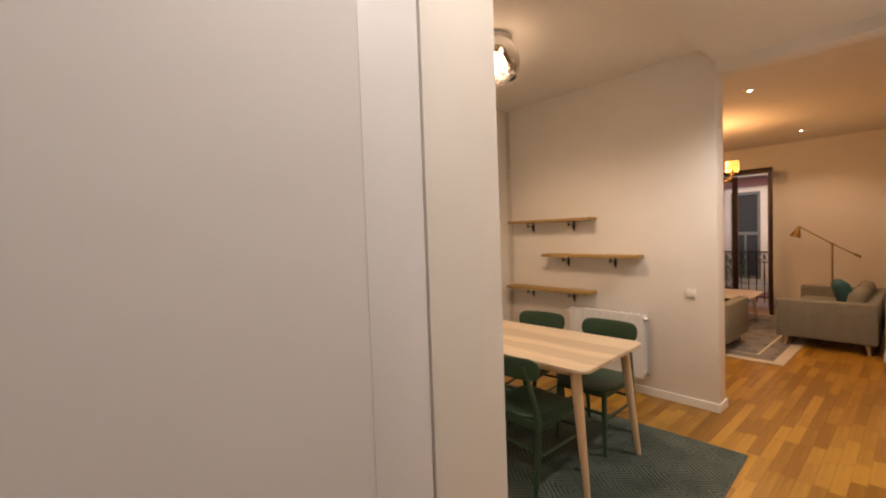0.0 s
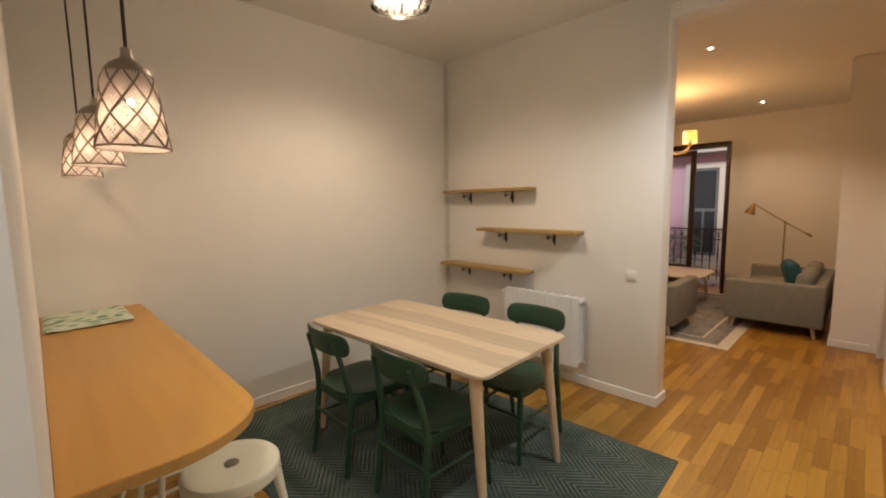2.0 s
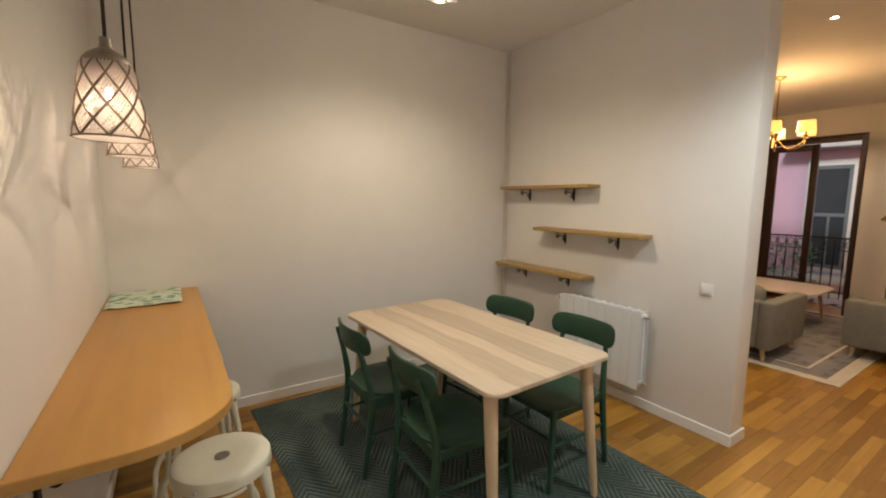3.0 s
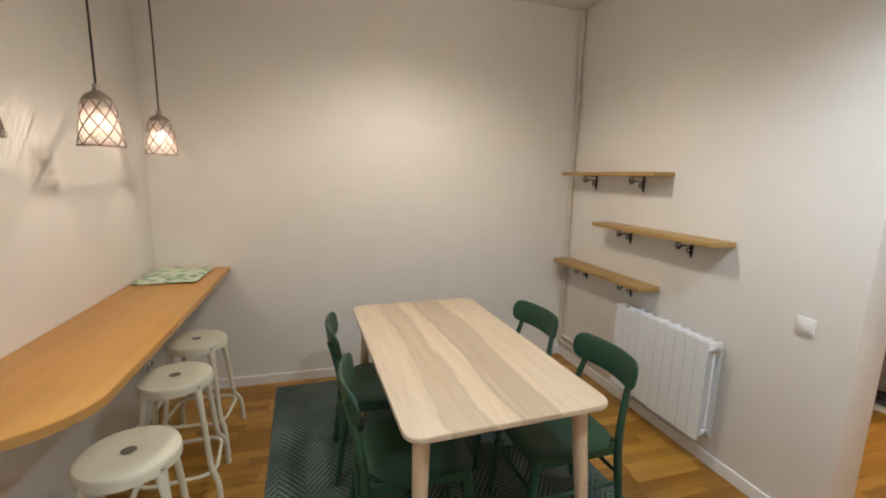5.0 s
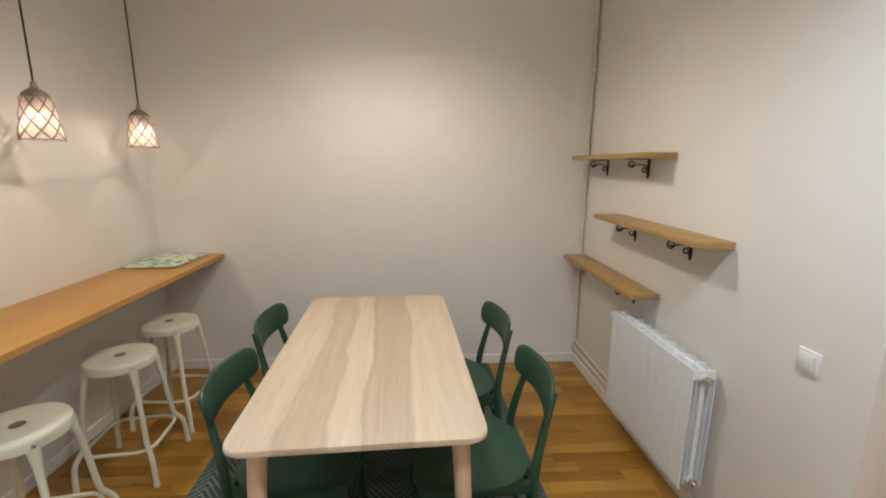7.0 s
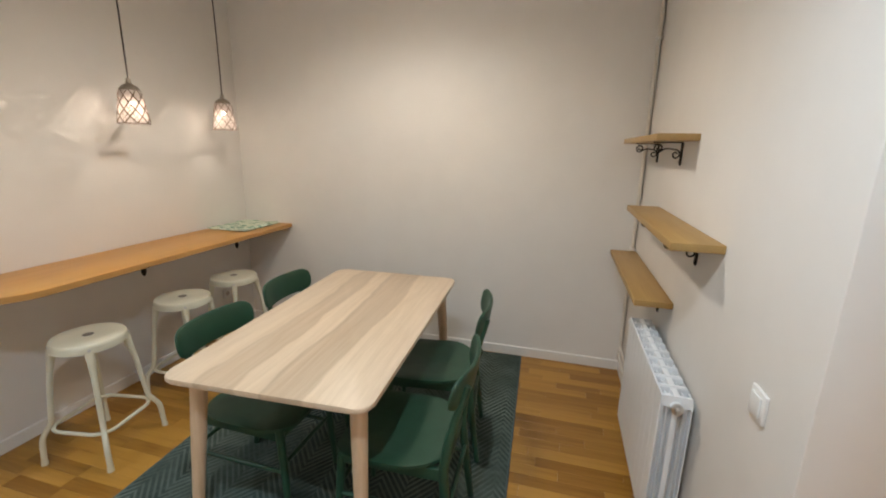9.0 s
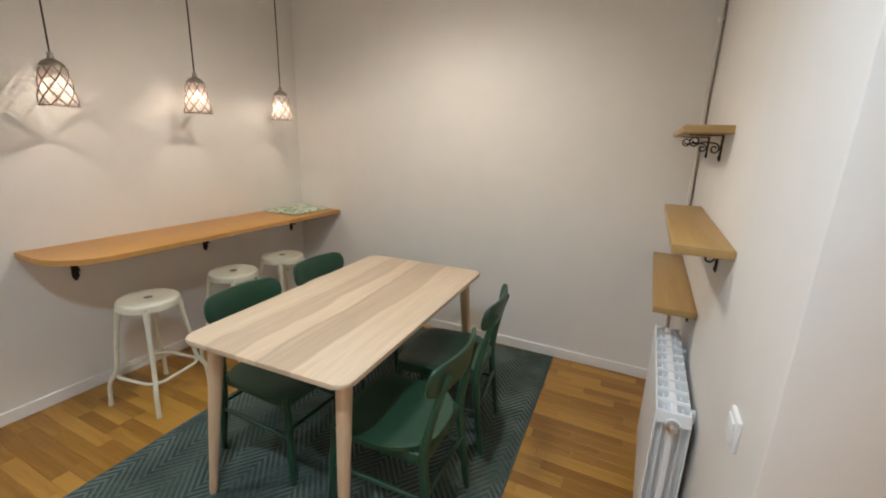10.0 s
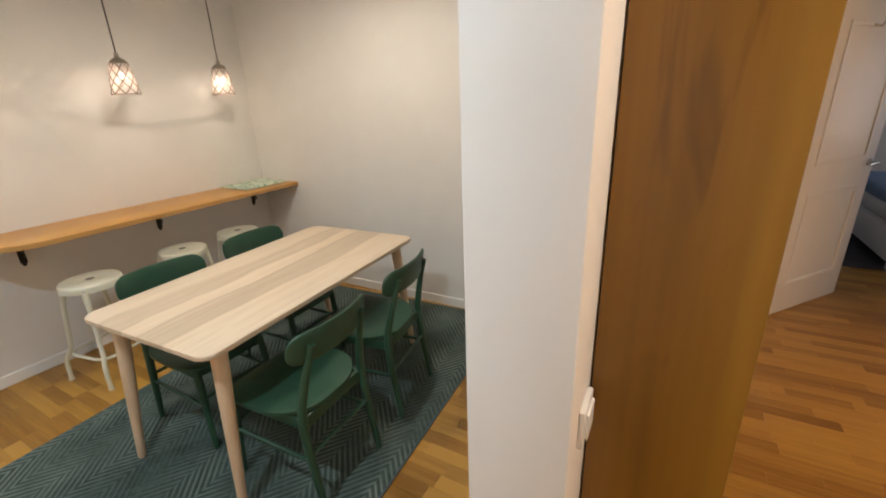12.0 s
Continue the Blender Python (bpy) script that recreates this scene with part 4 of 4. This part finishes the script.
for ring, count, drop in ((0.140, 20, 0.262), (0.095, 14, 0.272), (0.045, 8, 0.276)):
    for i in range(count):
        a = 2 * math.pi * (i + 0.3) / count
        ob = part("crystal", lathe([(0.001, -drop), (0.009, -drop + 0.012), (0.009, -drop + 0.03), (0.003, -drop + 0.045), (0.0012, -drop + 0.05), (0.0012, -0.031)], 6, at=(ring * math.cos(a), ring * math.sin(a), 0)), CRYSTAL, cl_lamp)
        ob.visible_shadow = ring > 0.1


def recessed_spot(x, y, z):
    s = thing("recessed_spotlight", (x, y, z), 0, "small round recessed ceiling spotlight, lit", "lamp", "ceiling spots")
    part("trim_ring", lathe([(0.021, -0.001), (0.042, -0.001), (0.042, -0.004), (0.036, -0.006), (0.021, -0.003)], 32, closed=False), TRIM, s)
    part("lens", lathe([(0.0005, -0.0015), (0.0205, -0.0015), (0.0205, -0.004), (0.0005, -0.004)], 24, closed=False), SPOTGLOW, s, "glowing lens")


recessed_spot(3.35, 0.27, 2.77)
# Added fixture for the extra hall spot; it stays out of view.
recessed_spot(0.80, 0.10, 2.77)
recessed_spot(5.35, 1.085, 2.81)
recessed_spot(8.20, 1.13, 2.81)

# ---- wooden bookcase behind the partition ----
bk = thing("bookcase", (X_SHELF_B + 0.004, 1.172, 0), 0, "tall varnished brown wooden bookcase against the partition wall", "bookcase")
part("side_panel", box(0.0, 0.222, 0.0, 0.022, 0.0, 2.20, 0.002), DOORWOOD, bk)
part("side_panel", box(0.0, 0.222, 0.778, 0.80, 0.0, 2.20, 0.002), DOORWOOD, bk)
part("back_panel", box(0.0, 0.008, 0.022, 0.778, 0.06, 2.18), DOORWOOD, bk)
part("top", box(0.0, 0.222, 0.022, 0.778, 2.178, 2.20, 0.002), DOORWOOD, bk)
part("plinth", box(0.008, 0.205, 0.022, 0.778, 0.0, 0.06), DOORWOOD, bk)
for z in (0.06, 0.42, 0.78, 1.14, 1.50, 1.86):
    part("shelf", box(0.008, 0.214, 0.022, 0.778, z, z + 0.022, 0.002), DOORWOOD, bk)

# ---- living room ----


def cushion(w, d, h, r=0.05, puff=0.02):
    """A padded block about its base's middle."""
    bm = box(-w / 2, w / 2, -d / 2, d / 2, 0, h, r, segments=3)
    bmesh.ops.subdivide_edges(bm, edges=[e for e in bm.edges if e.calc_length() > 0.15], cuts=3, use_grid_fill=True)
    for v in bm.verts:
        if v.co.z > h * 0.6:
            v.co.z += puff * max(0, 1 - (2 * v.co.x / w) ** 2) * max(0, 1 - (2 * v.co.y / d) ** 2)
    return bm


def sofa(name, length, depth, seats, label, category):
    """Faces +y, its base's middle at the origin, length along x."""
    s = thing(name, label=label, category=category)
    h = 0.575
    part("frame", box(-length / 2 + 0.12, length / 2 - 0.12, -depth / 2 + 0.12, depth / 2 - 0.02, 0.13, 0.27, 0.02), GREYFAB, s)
    for sx in (-1, 1):
        part("arm", join(bmesh.new(), box(-0.06, 0.06, -depth / 2, depth / 2, 0.12, h, 0.025, segments=3), Matrix.Translation((sx * (length / 2 - 0.06), 0, 0))), GREYFAB, s)
    part("back", box(-length / 2 + 0.12, length / 2 - 0.12, -depth / 2, -depth / 2 + 0.12, 0.12, h, 0.025, segments=3), GREYFAB, s)
    w = (length - 0.25) / seats
    for k in range(seats):
        x = -length / 2 + 0.125 + w * (k + 0.5)
        part("seat_cushion", join(bmesh.new(), cushion(w - 0.01, depth - 0.16, 0.16), Matrix.Translation((x, 0.06, 0.272))), GREYFAB, s)
        part("back_cushion", join(bmesh.new(), cushion(w - 0.02, 0.16, 0.25, 0.06), Matrix.Translation((x, -depth / 2 + 0.21, 0.435)) @ Matrix.Rotation(radians(10), 4, "X")), GREYFAB, s)
    for sx in (-1, 1):
        for sy in (-1, 1):
            part("leg", tube([(sx * (length / 2 - 0.07), sy * (depth / 2 - 0.07), 0), (sx * (length / 2 - 0.09), sy * (depth / 2 - 0.09), 0.13)], [0.014, 0.022], 12), ASHLEG, s, "pale wooden leg")
    return s


so = sofa("sofa", 1.65, 0.88, 2, "grey upholstered two-seat sofa with wooden legs against the wall", "sofa")
so.matrix_basis = pose(7.57, 0.715, 0, 0, 0, 0)
ar = sofa("armchair", 0.86, 0.85, 1, "grey upholstered armchair on the patterned rug", "armchair")
ar.matrix_basis = pose(6.26, 1.845, 0.008, 0, 0, -90)
pil = whole("throw_pillow", cushion(0.40, 0.14, 0.36, 0.06, 0.01), TEAL, "dark teal velvet throw pillow on the sofa", "pillow")
pil.matrix_basis = pose(7.14, 0.53, 0.440, -16, 0, 14)

rug2 = thing("living_rug", (0, 0, 0), 0, "grey patterned carpet with a cream border in the living room", "rug")
part("field", box(5.90, 8.62, 1.02, 3.02, 0.001, 0.0085, 0.002), RUG2, rug2)
inner = bmesh.new()
for x0, x1, y0, y1 in ((6.06, 8.46, 1.18, 1.205), (6.06, 8.46, 2.835, 2.86), (6.06, 6.085, 1.205, 2.835), (8.435, 8.46, 1.205, 2.835)):
    box(x0, x1, y0, y1, 0.0075, 0.0092, 0.0005, inner, 1)
part("inner_border", inner, RUG2_BORDER, rug2, "thin cream line inside the border")
bord = bmesh.new()
for x0, x1, y0, y1 in ((5.79, 8.73, 0.91, 1.02), (5.79, 8.73, 3.02, 3.13), (5.79, 5.90, 1.02, 3.02), (8.62, 8.73, 1.02, 3.02)):
    box(x0, x1, y0, y1, 0.001, 0.0075, 0.002, bord, 1)
part("border", bord, RUG2_BORDER, rug2, "cream border")

ct = thing("coffee_table", (7.75, 2.02, 0.009), 0, "low oblong coffee table with a pale top and wooden legs", "table")
part("tabletop", slab(rounded_outline(0.95, 0.95, 0.18, 7), 0.425, 0.447, 0.006), mat("pale_tabletop", (0.62, 0.54, 0.44), 0.4, 0, 0.05, 12), ct)
for sx in (-1, 1):
    for sy in (-1, 1):
        part("leg", tube([(sx * 0.38, sy * 0.38, 0), (sx * 0.33, sy * 0.33, 0.425)], [0.015, 0.024], 14), ASHLEG, ct)

fl = thing("floor_lamp", (8.50, 0.83, 0), 0, "brass floor lamp with a balanced arm behind the sofa", "lamp")
part("base", lathe([(0.0005, 0), (0.12, 0), (0.12, 0.015), (0.115, 0.020), (0.0005, 0.022)], 36), BRASS, fl)
part("pole", tube([(0, 0, 0.02), (0, 0, 1.168)], 0.010, 12), BRASS, fl)
hinge, tipp, tail = Vector((0, 0, 1.168)), Vector((0.0, 0.365, 1.425)), Vector((0.0, -0.275, 0.993))
part("joint", lathe([(0.001, -0.02), (0.017, -0.016), (0.017, 0.016), (0.001, 0.02)], 16, at=hinge), BRASS, fl)
part("arm", tube([tail, hinge, tipp], 0.0085, 10), BRASS, fl)
part("counterweight", tube([tail + Vector((0, -0.02, -0.013)), tail + Vector((0, 0.05, 0.033))], 0.018, 14), BRASS, fl)
shade = lathe([(0.012, 0.03), (0.022, 0.02), (0.026, -0.01), (0.040, -0.05), (0.072, -0.13), (0.069, -0.13), (0.038, -0.052), (0.02, -0.01)], 28, closed=False)
part("shade", join(bmesh.new(), shade, Matrix.Translation(tipp + Vector((0, 0.01, -0.02))) @ Matrix.Rotation(radians(18), 4, "X")), BRASS, fl)

ch = thing("chandelier", (6.77, 1.87, 2.81), 0, "brass chandelier with small amber fabric shades, lit", "chandelier")
part("canopy", lathe([(0.0005, -0.001), (0.055, -0.001), (0.055, -0.014), (0.02, -0.035), (0.006, -0.04)], 28), BRASS, ch)
part("stem", tube([(0, 0, -0.04), (0, 0, -0.55)], 0.006, 10), BRASS, ch)
part("hub", lathe([(0.006, -0.46), (0.022, -0.49), (0.014, -0.53), (0.038, -0.585), (0.028, -0.63), (0.010, -0.66), (0.016, -0.68), (0.001, -0.70)], 24), BRASS, ch)
for i in range(6):
    a = 2 * math.pi * (i + 0.25) / 6
    ux, uy = math.cos(a), math.sin(a)
    arm = part("arm", tube(curve_points([(0.02 * ux, 0.02 * uy, -0.63), (0.13 * ux, 0.13 * uy, -0.75), (0.26 * ux, 0.26 * uy, -0.72), (0.30 * ux, 0.30 * uy, -0.645)], 6), 0.006, 8), BRASS, ch)
    part("candle_cup", lathe([(0.006, -0.65), (0.028, -0.64), (0.014, -0.625), (0.010, -0.58)], 16, at=(0.30 * ux, 0.30 * uy, 0)), BRASS, arm)
    part("shade", lathe([(0.076, -0.605), (0.072, -0.50), (0.070, -0.50), (0.074, -0.605)], 28, at=(0.30 * ux, 0.30 * uy, 0), closed=False), AMBER, ch, "glowing amber fabric shade")

# ---- balcony door ----
wf = thing("window_1", (WX, 0, 0), 0, "dark stained wooden balcony door with one leaf open inward", "window", kind="structure")
part("window_frame", box(0.06, 0.13, WY0, WY0 + 0.07, 0, WH, 0.004), DARKWOOD, wf)
part("window_frame", box(0.06, 0.13, WY1 - 0.07, WY1, 0, WH, 0.004), DARKWOOD, wf)
part("window_frame", box(0.06, 0.13, WY0 + 0.07, WY1 - 0.07, WH - 0.09, WH, 0.004), DARKWOOD, wf)


def leaf_of(w, h, parent, m):
    fr = bmesh.new()
    for x0, x1, z0, z1 in ((0, 0.085, 0.02, h), (w - 0.085, w, 0.02, h), (0.085, w - 0.085, h - 0.09, h), (0.085, w - 0.085, 0.02, 0.34)):
        box(x0, x1, -0.022, 0.022, z0, z1, 0.004, fr)
    ob = part("sash", join(bmesh.new(), fr, m), DARKWOOD, parent)
    pane = part("pane", join(bmesh.new(), box(0.08, w - 0.08, -0.003, 0.003, 0.33, h - 0.085), m), PANE, ob)
    pane.visible_shadow = False


leaf_of(0.62, WH - 0.10, wf, pose(0.07, WY0 + 0.06, 0, 0, 0, 193))
leaf_of(0.58, WH - 0.10, wf, pose(0.095, 2.752, 0, 0, 0, -90))

rail = thing("balcony_railing", (9.95, 0, 0), 0, "black wrought iron balcony railing with scrolls outside the window", "railing")
part("top_rail", box(-0.02, 0.02, 0.9, 4.2, 0.945, 0.97, 0.004), IRON, rail)
part("mid_rail", box(-0.012, 0.012, 0.9, 4.2, 0.76, 0.775, 0.003), IRON, rail)
part("bottom_rail", box(-0.012, 0.012, 0.9, 4.2, 0.10, 0.115, 0.003), IRON, rail)
for k in range(27):
    y = 0.95 + k * 0.122
    part("baluster", tube([(0, y, 0.0), (0, y, 0.3), (0, y, 0.5), (0, y, 0.7), (0, y, 0.95)], [0.008, 0.008, 0.014, 0.008, 0.008], 8), IRON, rail)
    loop = [(0, y + 0.061 + 0.045 * math.cos(a), 0.86 + 0.062 * math.sin(a)) for a in (2 * math.pi * q / 14 for q in range(15))]
    part("scroll", tube(loop, 0.006, 6), IRON, rail)
structure("balcony_floor", box(9.40, 10.05, 0.7, 4.3, -0.12, 0.0), STONE, "stone balcony slab outside the window", "balcony")

house = thing("apartment_house", (13.6, 0, -9), 0, "mauve rendered apartment house across the street", "building")
part("wall", box(0, 0.4, -12, 16, 0, 24), FACADE, house)
for fl_z in (6.1, 9.0, 11.9):
    for y in (-2.15, 0.45, 3.05, 5.65, 8.25):
        w = part("window", box(-0.10, 0.02, y - 0.46, y + 0.46, fl_z - 0.05, fl_z + 2.45, 0.01), STONE, house, "pale stone window surround")
        fr = bmesh.new()
        for a0, a1, c0, c1 in ((-0.32, -0.26, 0.06, 2.32), (0.26, 0.32, 0.06, 2.32), (-0.26, 0.26, 0.06, 0.14), (-0.26, 0.26, 2.24, 2.32), (-0.26, 0.26, 1.20, 1.28), (-0.025, 0.025, 0.14, 1.20)):
            box(-0.135, -0.102, y + a0, y + a1, fl_z + c0, fl_z + c1, 0.004, fr, 1)
        part("sash", fr, SHUTTER, w, "grey window frame")
        for c0, c1 in ((0.14, 1.20), (1.28, 2.24)):
            part("pane", box(-0.112, -0.104, y - 0.26, y + 0.26, fl_z + c0, fl_z + c1), DARKPANE, w, "dark reflecting pane")
        part("balcony_slab", box(-0.55, 0.0, y - 0.85, y + 0.85, fl_z - 0.22, fl_z - 0.06, 0.01), STONE, house)
part("roof", box(-0.3, 0.6, -12.2, 16.2, 24, 24.4), STONE, house)
structure("ground", box(9.6, 60, -60, 60, -9.1, -9.0), mat("asphalt", (0.05, 0.05, 0.052), 0.9, 0, 0.2, 10), "grey asphalt street below the balcony", "ground")


def potted_plant(x, y, seed):
    rnd = random.Random(seed)
    p = thing("potted_plant", (x, y, 0.0), 0, "leafy green potted plant on the balcony", "plant")
    part("pot", lathe([(0.001, 0.0), (0.09, 0.0), (0.12, 0.20), (0.128, 0.20), (0.128, 0.23), (0.11, 0.23), (0.10, 0.19), (0.001, 0.19)], 20), mat("terracotta", (0.30, 0.12, 0.07), 0.8, 0, 0.1, 20), p)
    bm = bmesh.new()
    for k in range(340):
        a, r, h = rnd.uniform(0, 6.28), 0.22 * math.sqrt(rnd.random()), rnd.uniform(0.2, 0.86)
        c = Vector((r * math.cos(a), r * math.sin(a), h))
        d = Vector((math.cos(a), math.sin(a), rnd.uniform(-0.2, 0.8))).normalized()
        e = d.cross(Vector((0, 0, 1))).normalized()
        q = [c, c + d * 0.03 + e * 0.017, c + d * 0.075, c + d * 0.03 - e * 0.017]
        bm.faces.new([bm.verts.new(v) for v in q])
    part("foliage", bm, LEAF, p)


potted_plant(9.66, 2.72, 3)
potted_plant(9.68, 2.36, 5)

# ---- bedroom, through the door ----
bed = thing("bed", (7.12, 6.05, 0), 0, "low bed with a white frame and blue bedding", "bed")
part("frame", box(-1.10, 1.0, -0.85, 0.85, 0.10, 0.36, 0.015), BEDWHITE, bed)
part("mattress", box(-1.07, 0.97, -0.82, 0.82, 0.36, 0.52, 0.05, segments=3), BEDWHITE, bed)
part("duvet", join(bmesh.new(), cushion(2.02, 1.68, 0.12, 0.05, 0.03), Matrix.Translation((-0.06, 0, 0.50))), BLUE, bed)
part("headboard", box(1.0, 1.06, -0.85, 0.85, 0.10, 1.05, 0.015), BEDWHITE, bed)
for sx in (-1.02, 0.92):
    for sy in (-0.78, 0.78):
        part("leg", box(sx - 0.03, sx + 0.03, sy - 0.03, sy + 0.03, 0, 0.10), BEDWHITE, bed)
br = whole("bedside_rug", box(5.60, 6.9, 5.245, 6.9, 0.001, 0.008, 0.002), DARKRUG, "dark grey rug beside the bed", "rug")

# ---- parquet ----
sub = box(-2.4, 0.77, -0.90, 0.72, -0.12, -0.010)
box(0.77, 4.30, -0.60, 3.30, -0.12, -0.010, bm=sub)
box(4.30, 9.45, -0.60, 8.0, -0.12, -0.010, bm=sub)
structure("subfloor", sub, SUBFLOOR, "dark base under the parquet", "floor")
floor = thing("floor", (0, 0, 0), 0, "honey oak strip parquet with staggered short strips", "floor", kind="structure")
STRIP, GAP = 0.070, 0.0003
rnd = random.Random(7)
lengths = (0.28, 0.35, 0.42, 0.50)
plank_mesh = {}
for ln in lengths:
    pb = bmesh.new()
    box(-ln / 2 + GAP, ln / 2 - GAP, -STRIP / 2 + GAP, STRIP / 2 - GAP, -0.010, 0.0, bm=pb)
    bmesh.ops.bevel(pb, geom=[e for e in pb.edges if all(abs(v.co.z) < 1e-6 for v in e.verts)], offset=0.0006, segments=1, affect="EDGES")
    plank_mesh[ln] = mesh_of("plank", pb, FLOOR_OBJ, False)
verts, faces = [], []
made = 0
y = -0.55
while y < 7.9:
    x = -2.2 - rnd.uniform(0, 0.4)
    while x < 9.2:
        ln = rnd.choice(lengths)
        cx, cy = x + ln / 2, y + STRIP / 2
        if not (0.9 < cx < 4.3 and 3.25 < cy < 9) and not (cx < 4.2 and cy > 3.2) and not (cx < 0.70 and cy > 0.60) and cx > -2.1:
            near = 1.9 < cx < 4.75 and -0.25 < cy < 0.95 or 3.35 < cx < 4.15 and 0.9 < cy < 2.95 or 1.05 < cx < 1.75 and 0.55 < cy < 2.0
            if near and made < 300:
                ob = new("plank", plank_mesh[ln])
                ob.parent, ob.location = floor, (cx, cy, rnd.uniform(-0.0002, 0))
                made += 1
            else:
                n = len(verts)
                x0, x1, y0, y1, b = x + GAP, x + ln - GAP, y + GAP, y + STRIP - GAP, 0.0006
                verts += [(x0, y0, -0.010), (x1, y0, -0.010), (x1, y1, -0.010), (x0, y1, -0.010), (x0, y0, -b), (x1, y0, -b), (x1, y1, -b), (x0, y1, -b), (x0 + b, y0 + b, 0), (x1 - b, y0 + b, 0), (x1 - b, y1 - b, 0), (x0 + b, y1 - b, 0)]
                for a, c in ((0, 4), (4, 8)):
                    faces += [(n + a + k, n + a + (k + 1) % 4, n + c + (k + 1) % 4, n + c + k) for k in range(4)]
                faces.append((n + 8, n + 9, n + 10, n + 11))
        x += ln
    y += STRIP
far = bpy.data.meshes.new("far_planks")
far.from_pydata(verts, [], faces)
far.materials.append(FLOOR_ISL)
fo = new("far_planks", far)
fo.parent = floor
tagged(fo, kind="stuff")
